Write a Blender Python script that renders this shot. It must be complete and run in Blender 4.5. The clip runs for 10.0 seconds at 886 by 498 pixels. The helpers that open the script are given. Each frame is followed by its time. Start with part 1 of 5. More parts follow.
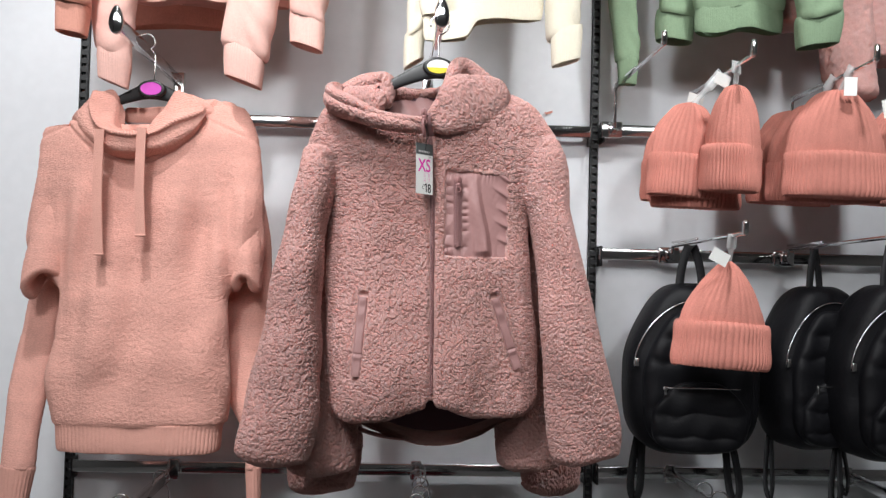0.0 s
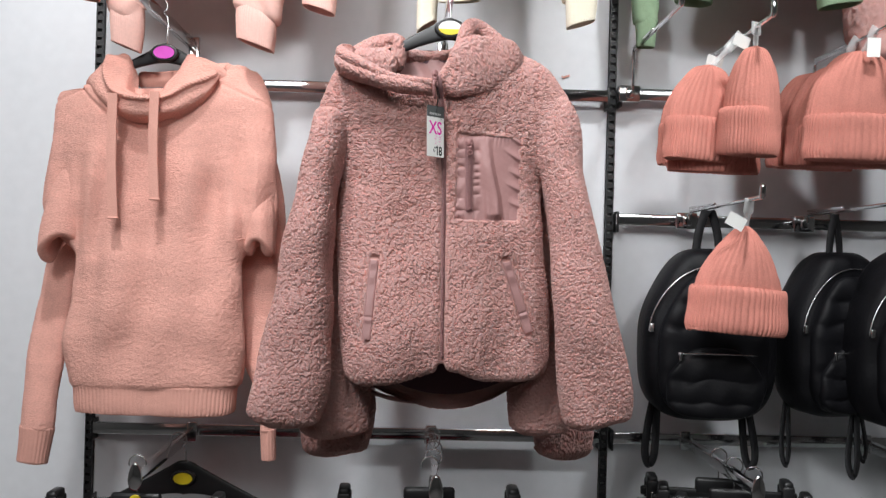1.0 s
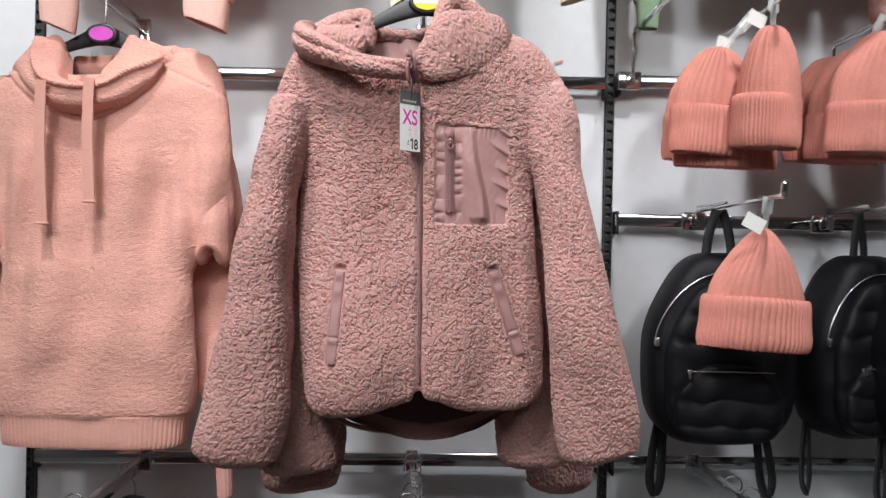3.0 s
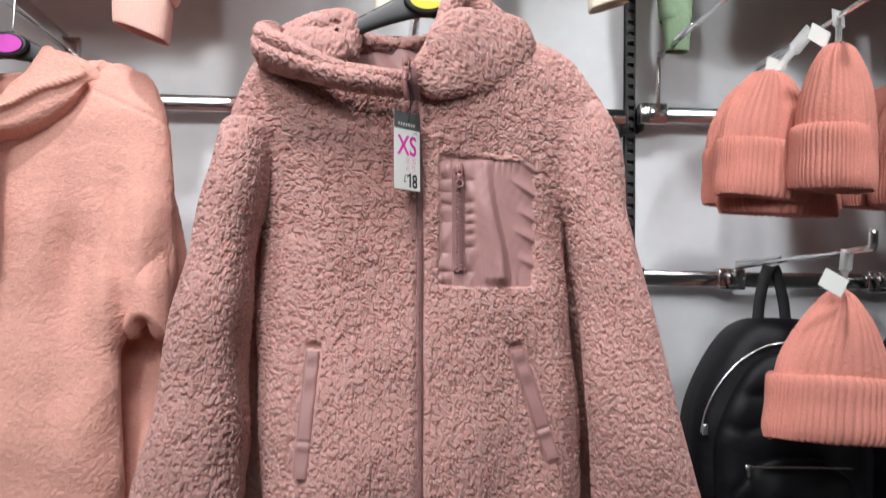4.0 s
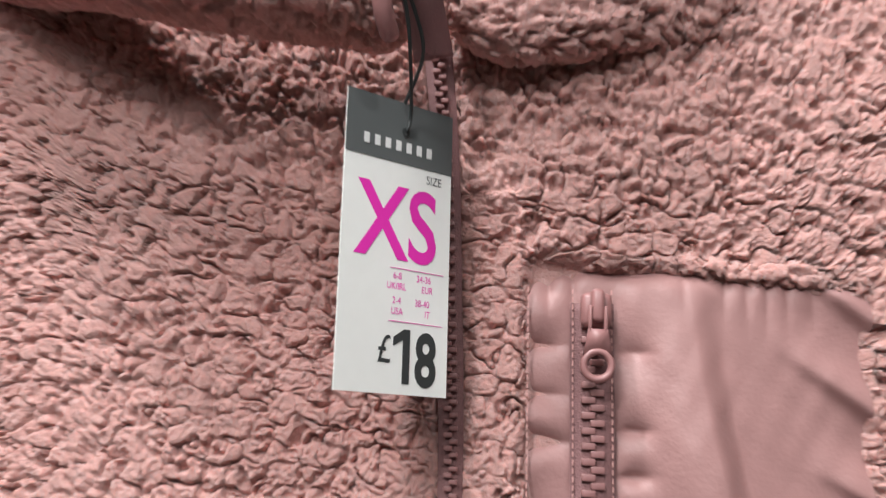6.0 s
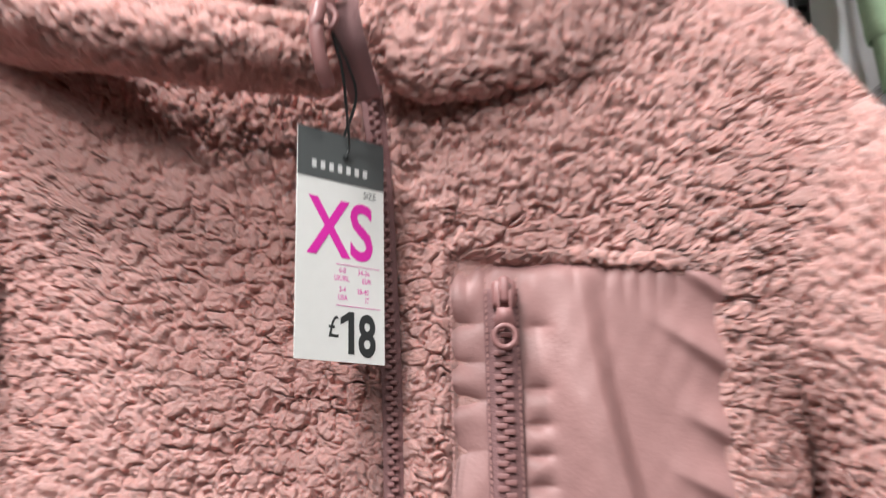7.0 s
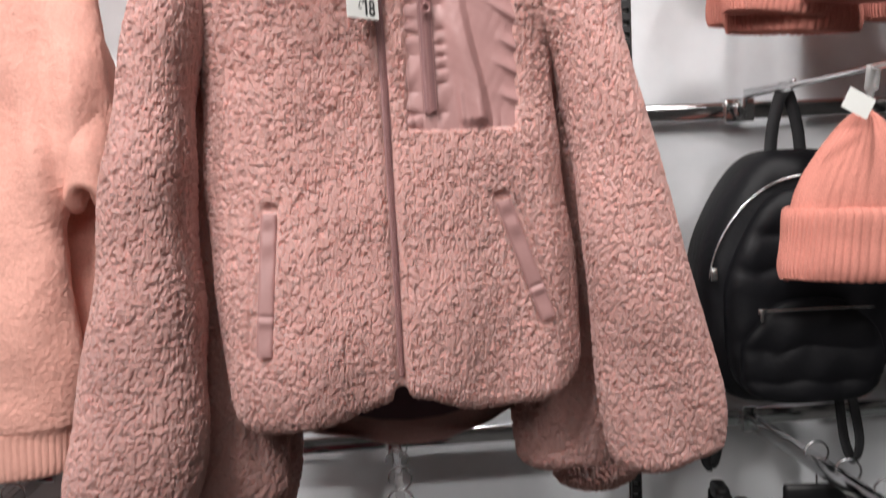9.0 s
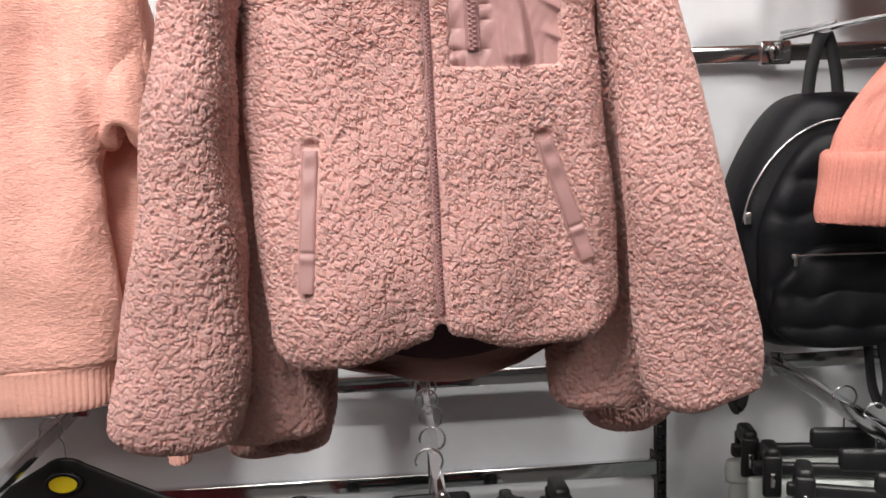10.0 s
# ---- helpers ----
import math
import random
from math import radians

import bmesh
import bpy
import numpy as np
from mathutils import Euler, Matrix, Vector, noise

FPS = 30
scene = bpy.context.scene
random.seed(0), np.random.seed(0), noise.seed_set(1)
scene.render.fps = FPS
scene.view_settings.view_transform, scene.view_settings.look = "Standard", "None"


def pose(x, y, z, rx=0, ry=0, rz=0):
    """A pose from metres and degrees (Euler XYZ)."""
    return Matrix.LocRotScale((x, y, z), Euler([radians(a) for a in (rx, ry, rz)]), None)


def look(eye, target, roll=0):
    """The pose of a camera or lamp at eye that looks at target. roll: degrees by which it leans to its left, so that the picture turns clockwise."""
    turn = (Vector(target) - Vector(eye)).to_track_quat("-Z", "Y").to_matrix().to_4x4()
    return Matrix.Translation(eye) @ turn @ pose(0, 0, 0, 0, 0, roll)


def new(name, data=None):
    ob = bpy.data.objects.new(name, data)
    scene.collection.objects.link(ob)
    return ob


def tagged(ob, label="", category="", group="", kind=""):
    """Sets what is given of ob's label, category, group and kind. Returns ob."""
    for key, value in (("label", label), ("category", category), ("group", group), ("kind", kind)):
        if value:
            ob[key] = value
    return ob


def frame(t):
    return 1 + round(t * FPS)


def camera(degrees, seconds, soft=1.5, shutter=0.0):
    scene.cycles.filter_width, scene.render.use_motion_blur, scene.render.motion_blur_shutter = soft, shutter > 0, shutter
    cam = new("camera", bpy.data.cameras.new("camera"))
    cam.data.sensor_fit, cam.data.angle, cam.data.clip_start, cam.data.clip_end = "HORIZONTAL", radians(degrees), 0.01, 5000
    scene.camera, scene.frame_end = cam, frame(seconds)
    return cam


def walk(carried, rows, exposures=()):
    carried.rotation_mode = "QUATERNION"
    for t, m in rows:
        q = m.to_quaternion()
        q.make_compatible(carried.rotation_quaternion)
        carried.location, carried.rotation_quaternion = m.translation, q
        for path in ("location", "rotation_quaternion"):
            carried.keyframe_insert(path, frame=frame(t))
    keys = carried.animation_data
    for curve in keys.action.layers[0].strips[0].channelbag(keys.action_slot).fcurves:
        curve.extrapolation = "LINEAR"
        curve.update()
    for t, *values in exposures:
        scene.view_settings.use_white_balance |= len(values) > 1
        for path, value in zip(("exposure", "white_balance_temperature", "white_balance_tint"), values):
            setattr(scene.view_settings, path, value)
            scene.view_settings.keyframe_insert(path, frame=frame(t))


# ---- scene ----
cam = camera(52.1, 10.0, soft=1.35, shutter=0.35)
PATH = [
    (0, (-0.071, 0.293, 1.628), (0.047, 2.288, 1.7), 1.4),
    (0.5, (-0.072, 0.302, 1.622), (0.055, 2.297, 1.669), 1.6),
    (1, (-0.045, 0.298, 1.615), (0.018, 2.297, 1.622), 1.5),
    (1.5, (-0.05, 0.296, 1.605), (0.026, 2.294, 1.594), 1.6),
    (2, (-0.107, 0.283, 1.615), (0.049, 2.277, 1.631), 1.2),
    (2.2, (-0.118, 0.285, 1.611), (0.05, 2.278, 1.627), 1.2),
    (3.3, (0.004, 0.641, 1.64), (0.05, 2.641, 1.62), 1.4),
    (3.5, (-0.001, 0.717, 1.636), (0.033, 2.716, 1.604), 1.6),
    (4, (-0.053, 0.851, 1.653), (0.107, 2.841, 1.773), 0.9),
    (4.5, (-0.065, 0.95, 1.664), (0.114, 2.932, 1.864), 0.7),
    (5, (-0.011, 1.198, 1.681), (0.044, 3.174, 1.985), 0.6),
    (5.2, (0.006, 1.301, 1.709), (-0.029, 3.273, 2.039), 2.2),
    (6.3, (0.013, 1.642, 1.776), (-0.091, 3.605, 2.143), 2.6),
    (6.5, (0.008, 1.65, 1.776), (-0.048, 3.618, 2.128), 2.7),
    (7, (0.031, 1.526, 1.746), (-0.011, 3.477, 2.187), -0.2),
    (7.5, (0.082, 1.26, 1.706), (-0.047, 3.185, 2.232), 0.2),
    (8, (0.091, 1.138, 1.692), (-0.034, 3.099, 2.064), -0.1),
    (8.5, (0.04, 1.046, 1.673), (0.066, 3.042, 1.795), -1.9),
    (9, (-0.018, 0.982, 1.641), (0.142, 2.966, 1.45), -2.5),
    (9.5, (-0.04, 0.981, 1.632), (0.137, 2.942, 1.279), -2.2),
    (10, (-0.045, 0.984, 1.633), (0.08, 2.956, 1.329), -2.1),
]
EXPOSURES = [(0, 0.0, 6250, 9), (4.0, 0.02, 6250, 9), (5.2, 0.07, 6300, 9), (6.3, 0.22, 6350, 9), (6.6, 0.22, 6350, 9), (7.0, 0.32, 6400, 10), (7.5, 0.05, 6500, 12), (8.4, -0.22, 6500, 14), (9.0, 0.25, 6600, 12), (9.5, 0.52, 6700, 11), (10, 0.48, 6700, 11)]
walk(cam, [(t, look(eye, target, roll)) for t, eye, target, roll in PATH], EXPOSURES)

# ---- light: shop spotlights high in front of the wall, an unseen soft fill added behind ----
world = bpy.data.worlds.new("shop_air")
world.use_nodes = True
world.node_tree.nodes["Background"].inputs["Color"].default_value = (1.0, 0.97, 0.93, 1)
world.node_tree.nodes["Background"].inputs["Strength"].default_value = 0.15
scene.world = world


def spot(eye, target, watts, size=70, blend=0.5, radius=0.05, colour=(1.0, 0.985, 0.972)):
    d = bpy.data.lights.new("shop_spotlight", "SPOT")
    d.energy, d.spot_size, d.spot_blend, d.shadow_soft_size, d.color = watts, radians(size), blend, radius, colour
    ob = new("shop_spotlight", d)
    ob.matrix_world = look(eye, target)
    return ob


def fill_light(eye, target, watts, sx, sy, colour=(1.0, 0.97, 0.94)):
    d = bpy.data.lights.new("ceiling_fill_light", "AREA")
    d.shape, d.size, d.size_y, d.energy, d.color = "RECTANGLE", sx, sy, watts, colour
    ob = new("ceiling_fill_light", d)
    ob.matrix_world = look(eye, target)
    return ob


spot((-0.60, 1.32, 3.25), (-0.56, 2.14, 1.70), 74, radius=0.04)
spot((-0.35, 0.95, 3.08), (-0.02, 1.90, 1.86), 58, size=50, blend=0.9, radius=0.16)
spot((0.80, 1.40, 3.25), (0.88, 2.25, 1.78), 84, size=62, radius=0.07)
spot((-0.85, -0.2, 3.15), (-0.5, 2.2, 1.75), 92, radius=0.16)
spot((0.75, -0.6, 3.15), (0.50, 2.5, 2.10), 76, size=40, blend=0.8, radius=0.09)
# broad fill lamp, added to soften the shade; no fixture belongs to it
fill_light((-0.7, -0.9, 3.28), (-0.3, 0.3, 1.2), 66, 3.2, 1.2)


# ---- tools for building meshes ----
OFF = {}


def thing(name, at=(0, 0, 0), label="", category="", group=""):
    """An Empty at the thing's base; its parts are then given in world metres."""
    ob = new(name)
    ob.location = at
    ob.empty_display_size = 0.02
    OFF[ob.name] = np.array(at, float)
    return tagged(ob, label, category, group)


def raw_mesh(name, V, F, smooth=True):
    me = bpy.data.meshes.new(name)
    V = np.asarray(V, np.float32)
    if isinstance(F, np.ndarray):
        n, k = F.shape
        me.vertices.add(len(V))
        me.vertices.foreach_set("co", V.ravel())
        me.loops.add(n * k)
        me.loops.foreach_set("vertex_index", F.astype(np.int32).ravel())
        me.polygons.add(n)
        me.polygons.foreach_set("loop_start", np.arange(0, n * k, k, dtype=np.int32))
        me.update(calc_edges=True)
    else:
        me.from_pydata(V.tolist(), [], F)
        me.update()
    me.polygons.foreach_set("use_smooth", np.full(len(me.polygons), smooth))
    return me


def part(name, VF, material, parent=None, label="", smooth=True, kind=""):
    V, F = VF
    V = np.asarray(V, float)
    off = OFF[parent.name] if parent else np.zeros(3)
    me = raw_mesh(name, V - off, F, smooth)
    me.materials.append(material)
    ob = new(name, me)
    if parent:
        ob.parent = parent
    OFF[ob.name] = off
    return tagged(ob, label, kind=kind)


def structure(name, VF, material, label, smooth=False):
    ob = part(name, VF, material, smooth=smooth)
    return tagged(ob, label, category="wall fitting", kind="structure")


def join(*items):
    V, F, n = [], [], 0
    for v, f in items:
        V.append(np.asarray(v, float))
        F += [tuple(int(i) + n for i in q) for q in f]
        n += len(v)
    return np.concatenate(V), F


def box(c, s, bev=0.0, turn=None):
    bm = bmesh.new()
    bmesh.ops.create_cube(bm, size=1.0, matrix=Matrix.Diagonal((*s, 1)))
    if bev:
        bmesh.ops.bevel(bm, geom=list(bm.edges), offset=bev, segments=2, affect="EDGES", profile=0.5)
    m = Matrix.Translation(c) @ (turn or Matrix())
    V = [tuple(m @ v.co) for v in bm.verts]
    bm.verts.index_update()
    F = [tuple(v.index for v in f.verts) for f in bm.faces]
    bm.free()
    return np.array(V), F


def curve(keys, s):
    """Smooth values between rows (s, v, ...): cubic with slopes from the neighbours."""
    K = np.array(keys, float)
    x, Y = K[:, 0], K[:, 1:]
    m = np.gradient(Y, x, axis=0) if len(x) > 2 else np.repeat((Y[1:] - Y[:1]) / (x[1] - x[0]), 2, 0)
    s = np.clip(np.asarray(s, float), x[0], x[-1])
    i = np.clip(np.searchsorted(x, s, side="right") - 1, 0, len(x) - 2)
    h = (x[i + 1] - x[i])[..., None]
    t = ((s - x[i]) / (x[i + 1] - x[i]))[..., None]
    return ((2 * t ** 3 - 3 * t ** 2 + 1) * Y[i] + (t ** 3 - 2 * t ** 2 + t) * h * m[i]
            + (-2 * t ** 3 + 3 * t ** 2) * Y[i + 1] + (t ** 3 - t ** 2) * h * m[i + 1])


def quads(nv, nu, closed=True):
    """Faces of a grid of nv rows and nu columns."""
    r, c = np.meshgrid(np.arange(nv - 1), np.arange(nu if closed else nu - 1), indexing="ij")
    c2 = (c + 1) % nu
    return np.stack([r * nu + c, r * nu + c2, (r + 1) * nu + c2, (r + 1) * nu + c], -1).reshape(-1, 4)


def normals(P, closed=True):
    if closed:
        du = np.roll(P, -1, 1) - np.roll(P, 1, 1)
    else:
        du = np.gradient(P, axis=1)
    dv = np.gradient(P, axis=0)
    n = np.cross(du, dv)
    return n / (np.linalg.norm(n, axis=-1, keepdims=True) + 1e-12)


def tube(keys, nu, nv, hint=(1, 0, 0), p=2.0, theta=None, round_ends=0.0):
    """A tube round a path. Rows (s, x, y, z, a, b): a half its width along the hint, b half its depth. Gives P (nv, nu, 3) and its outward normals."""
    s = np.linspace(0, 1, nv)
    K = curve(keys, s)
    C, a, b = K[:, :3], K[:, 3:4].copy(), K[:, 4:5].copy()
    T = np.gradient(C, axis=0)
    length = np.concatenate([[0], np.cumsum(np.linalg.norm(np.diff(C, axis=0), axis=1))])
    T /= np.linalg.norm(T, axis=1, keepdims=True) + 1e-9
    A = np.array(hint, float)[None] - T * (T @ np.array(hint, float))[:, None]
    A /= np.linalg.norm(A, axis=1, keepdims=True)
    B = np.cross(T, A)
    if round_ends:
        for d in (length, length[-1] - length):
            k = np.clip(1 - d / round_ends, 0, 1)[:, None]
            f = np.sqrt(np.clip(1 - k ** 2, 0, 1))
            a, b = np.maximum(a * f, 1e-4), np.maximum(b * f, 1e-4)
    th = np.linspace(0, 2 * math.pi, nu, endpoint=False) if theta is None else theta
    co, si = np.cos(th), np.sin(th)
    ex = 2.0 / p
    ca, sb = np.sign(co) * np.abs(co) ** ex, np.sign(si) * np.abs(si) ** ex
    P = C[:, None] + A[:, None] * (a * ca[None])[..., None] + B[:, None] * (b * sb[None])[..., None]
    N = normals(P)
    mid = P - C[:, None]
    if (np.sum(N * mid, -1)).mean() < 0:
        N = -N
    return P, N


def solid(P, closed=True):
    nv, nu = P.shape[:2]
    return P.reshape(-1, 3), quads(nv, nu, closed)


def wire(points, r, n=10, steps=6, flat=1.0, hint=(0, 0, 1)):
    """A round rod or wire through the points."""
    keys = [(i / (len(points) - 1), *p, r, r * flat) for i, p in enumerate(points)]
    P, _ = tube(keys, n, (len(points) - 1) * steps + 1, hint=hint, round_ends=r)
    return solid(P)


def rod(a, b, r, n=14):
    """A straight round rod with slightly rounded ends."""
    a, b = np.array(a, float), np.array(b, float)
    L = np.linalg.norm(b - a)
    e = min(0.25 * r / L, 0.1)
    S = [(0, .01), (0, .8), (e, 1), (1 - e, 1), (1, .8), (1, .01)]
    T = (b - a) / L
    h = np.array((0, 0, 1.0)) if abs(T[2]) < 0.9 else np.array((1.0, 0, 0))
    A = np.cross(T, h)
    A /= np.linalg.norm(A)
    B = np.cross(T, A)
    th = np.linspace(0, 2 * math.pi, n, endpoint=False)
    P = np.array([[a + T * L * s + (A * math.cos(q) + B * math.sin(q)) * r * k for q in th] for s, k in S])
    return solid(P)


def hashed(I, seed):
    """Random numbers 0..1 from whole-number cells (n, 3)."""
    k = (I[:, 0] * 73856093 ^ I[:, 1] * 19349663 ^ I[:, 2] * 83492791 ^ seed * 2654435761) & 0xFFFFFFFF
    k = ((k ^ (k >> 15)) * 2246822519) & 0xFFFFFFFF
    k = ((k ^ (k >> 13)) * 3266489917) & 0xFFFFFFFF
    return ((k ^ (k >> 16)) & 0xFFFFFF) / float(0x1000000)


def swell(Q, size, seed=0):
    """Smooth noise, about -1..1, of the given wavelength."""
    rng = np.random.RandomState(seed)
    out = np.zeros(len(Q))
    for _ in range(5):
        d = rng.normal(size=3)
        d /= np.linalg.norm(d)
        out += np.sin(Q @ d * (2 * math.pi / (size * rng.uniform(0.7, 1.5))) + rng.uniform(0, 6.28))
    return out / 2.6


def worley(W, seed):
    """Nearest and second distances to scattered points, one to a unit cell, and a random number of the nearest."""
    base = np.floor(W).astype(np.int64)
    f1, f2, who = np.full(len(W), 9.0), np.full(len(W), 9.0), np.zeros(len(W))
    for i in (-1, 0, 1):
        for j in (-1, 0, 1):
            for k in (-1, 0, 1):
                I = base + np.array([i, j, k])
                J = np.stack([hashed(I, seed + 11), hashed(I, seed + 23), hashed(I, seed + 37)], -1)
                d = np.sqrt(((I + 0.1 + 0.8 * J - W) ** 2).sum(-1))
                near = d < f1
                f2 = np.where(near, f1, np.minimum(f2, d))
                who = np.where(near, J[:, 0], who)
                f1 = np.where(near, d, f1)
    return f1, f2, who


def curls(P, cell=0.0084, seed=3):
    """Height, about -1..0.2, of teddy-fleece curls: flat tufts with deep winding cracks between them, and shallow creases that part each tuft."""
    Q = P.reshape(-1, 3)
    warp = np.stack([swell(Q, 0.011, seed + k) + 0.6 * swell(Q, 0.0055, seed + 50 + k) for k in range(3)], -1)
    W = (Q + warp * 0.0019) * np.array([0.90, 0.90, 1.12])
    f1, f2, who = worley(W / cell, seed)
    crack = 1 - np.clip((f2 - f1 - 0.015) / 0.17, 0, 1)
    open_up = np.clip(0.75 + 0.30 * swell(Q, 0.015, seed + 31) + 0.30 * swell(Q, 0.007, seed + 71), 0.15, 1.2)
    g1, g2, few = worley((W + warp * 0.0010) / (cell * 0.52), seed + 5)
    crease = 1 - np.clip((g2 - g1 - 0.02) / 0.30, 0, 1)
    part_up = np.clip(0.55 + 0.45 * swell(Q, 0.010, seed + 91), 0.1, 1.0)
    h = 0.05 * who + 0.05 * few - 0.10 * g1 ** 2 - 0.85 * crack * open_up - 0.34 * crease * part_up + 0.03 * swell(Q, 0.0022, seed + 9)
    return 0.25 + h.reshape(P.shape[:-1])


def fleece(P, N, depth=0.0044, cell=0.0084, keep=None, folds=0.004, seed=3):
    """The surface P with curls and slow folds on it; keep (0..1) flattens the curls."""
    h = curls(P, cell, seed) * depth
    if keep is not None:
        h = h * keep
    Q = P.reshape(-1, 3)
    f = swell(Q * np.array([1, 1, 0.55]), 0.10, seed + 40).reshape(h.shape) * folds
    return P + N * (h + f)[..., None]


def even_theta(n_front, n_back, p=2.3, ratio=1.0, dense=None):
    """Angles round a section of width to depth `ratio`, evenly spaced; the first half faces the shop and is finer."""
    q = np.linspace(0, math.pi, 20001)
    x, y = np.sign(np.cos(q)) * np.abs(np.cos(q)) ** (2 / p) * ratio, np.sin(q) ** (2 / p)
    d = np.hypot(np.diff(x), np.diff(y))
    s = np.concatenate([[0], np.cumsum(d)])
    w = s if dense is None else np.concatenate([[0], np.cumsum(d * np.where((x[1:] / ratio > dense[0]) & (x[1:] / ratio < dense[1]), 2.0, 1.0))])
    f = np.interp(np.linspace(0, w[-1], n_front, endpoint=False), w, q)
    g = np.interp(np.linspace(0, s[-1], n_back, endpoint=False), s, q) + math.pi
    return np.concatenate([f, g])


def lettering(text, size, material, parent, at, right, up, squeeze=1.0, name="lettering", bold=0.0):
    """Flat letters in the plane of right and up, starting at `at`."""
    cu = bpy.data.curves.new(name, "FONT")
    cu.body, cu.size, cu.offset, cu.resolution_u = text, size, bold, 4
    tmp = new("tmp", cu)
    bpy.context.view_layer.update()
    me = bpy.data.meshes.new_from_object(tmp.evaluated_get(bpy.context.evaluated_depsgraph_get()))
    V = np.array([v.co[:] for v in me.vertices])
    F = [tuple(q.vertices) for q in me.polygons]
    bpy.data.objects.remove(tmp)
    R, U = np.array(right, float), np.array(up, float)
    W = np.array(at, float)[None] + V[:, :1] * squeeze * R[None] + V[:, 1:2] * U[None]
    return part(name, (W, F), material, parent, smooth=False)


# ---- materials ----
def shade(name, colour, rough=0.6, metal=0.0, vary=0.12, scale=25.0, bump=0.0, bump_scale=400.0, sheen=0.0, cells=0.0, stretch=(1, 1, 1), spec=0.5):
    """A surface with two scales of colour change and a fine relief."""
    m = bpy.data.materials.new(name)
    m.use_nodes = True
    nt = m.node_tree
    b = nt.nodes["Principled BSDF"]
    b.inputs["Roughness"].default_value, b.inputs["Metallic"].default_value = rough, metal
    b.inputs["Specular IOR Level"].default_value = spec
    if sheen:
        b.inputs["Sheen Weight"].default_value, b.inputs["Sheen Roughness"].default_value = sheen, 0.5
        b.inputs["Sheen Tint"].default_value = (*[min(1, c * 1.5 + 0.1) for c in colour], 1)
    tc = nt.nodes.new("ShaderNodeTexCoord")
    mp = nt.nodes.new("ShaderNodeMapping")
    mp.inputs["Scale"].default_value = stretch
    nt.links.new(tc.outputs["Object"], mp.inputs["Vector"])
    big, fine = nt.nodes.new("ShaderNodeTexNoise"), nt.nodes.new("ShaderNodeTexNoise")
    big.inputs["Scale"].default_value, fine.inputs["Scale"].default_value = scale * 0.22, scale * 6
    big.inputs["Detail"].default_value, fine.inputs["Detail"].default_value = 4, 3
    add = nt.nodes.new("ShaderNodeMath")
    add.operation = "ADD"
    for n, i in ((big, 0), (fine, 1)):
        nt.links.new(mp.outputs["Vector"], n.inputs["Vector"])
        nt.links.new(n.outputs["Fac"], add.inputs[i])
    rng = nt.nodes.new("ShaderNodeMapRange")
    rng.inputs["From Min"].default_value, rng.inputs["From Max"].default_value = 0.6, 1.4
    rng.inputs["To Min"].default_value, rng.inputs["To Max"].default_value = 1 - vary, 1 + vary
    nt.links.new(add.outputs[0], rng.inputs["Value"])
    mul = nt.nodes.new("ShaderNodeVectorMath")
    mul.operation = "SCALE"
    mul.inputs[0].default_value = colour
    nt.links.new(rng.outputs["Result"], mul.inputs["Scale"])
    nt.links.new(mul.outputs["Vector"], b.inputs["Base Color"])
    if bump:
        bn = nt.nodes.new("ShaderNodeTexNoise")
        bn.inputs["Scale"].default_value, bn.inputs["Detail"].default_value = bump_scale, 5
        nt.links.new(mp.outputs["Vector"], bn.inputs["Vector"])
        src = bn.outputs["Fac"]
        if cells:
            vo = nt.nodes.new("ShaderNodeTexVoronoi")
            vo.inputs["Scale"].default_value = cells
            nt.links.new(mp.outputs["Vector"], vo.inputs["Vector"])
            su = nt.nodes.new("ShaderNodeMath")
            su.operation = "SUBTRACT"
            nt.links.new(src, su.inputs[0])
            nt.links.new(vo.outputs["Distance"], su.inputs[1])
            src = su.outputs[0]
        bp = nt.nodes.new("ShaderNodeBump")
        bp.inputs["Strength"].default_value, bp.inputs["Distance"].default_value = 1.0, bump
        nt.links.new(src, bp.inputs["Height"])
        nt.links.new(bp.outputs["Normal"], b.inputs["Normal"])
    return m


M_WALL = shade("white_laminate", (0.82, 0.84, 0.87), 0.30, vary=0.04, scale=6)
M_ROOM = shade("room_paint", (0.22, 0.215, 0.21), 0.8, vary=0.05, scale=4)
M_FLOOR = shade("floor_tile", (0.20, 0.195, 0.19), 0.35, vary=0.08, scale=6)
M_SLOT = shade("black_steel", (0.015, 0.015, 0.016), 0.4, vary=0.1)
M_SLOT_BACK = shade("grey_slot", (0.36, 0.37, 0.37), 0.5, vary=0.05)
M_CHROME = shade("chrome", (0.78, 0.79, 0.8), 0.12, metal=1.0, vary=0.05, scale=40)
M_FLEECE = shade("dusty_pink_teddy_fleece", (0.495, 0.288, 0.264), 0.95, vary=0.14, scale=60, bump=0.0008, bump_scale=850, sheen=0.35, spec=0.15)
for key, value in (("Subsurface Weight", 0.35), ("Subsurface Scale", 0.004), ("Subsurface Radius", (1.0, 0.55, 0.45))):
    M_FLEECE.node_tree.nodes["Principled BSDF"].inputs[key].default_value = value
M_SATIN = shade("mauve_satin", (0.345, 0.190, 0.181), 0.44, vary=0.06, scale=30, bump=0.0002, bump_scale=600, sheen=0.15, spec=0.3)
M_TAPE = shade("mauve_zip_tape", (0.26, 0.135, 0.135), 0.7, vary=0.1, scale=300, bump=0.0004, bump_scale=1600)
M_TEETH = shade("mauve_moulded_teeth", (0.31, 0.15, 0.145), 0.38, vary=0.06, scale=120)
M_LINING = shade("plum_lining", (0.10, 0.035, 0.045), 0.5, vary=0.1, scale=20)
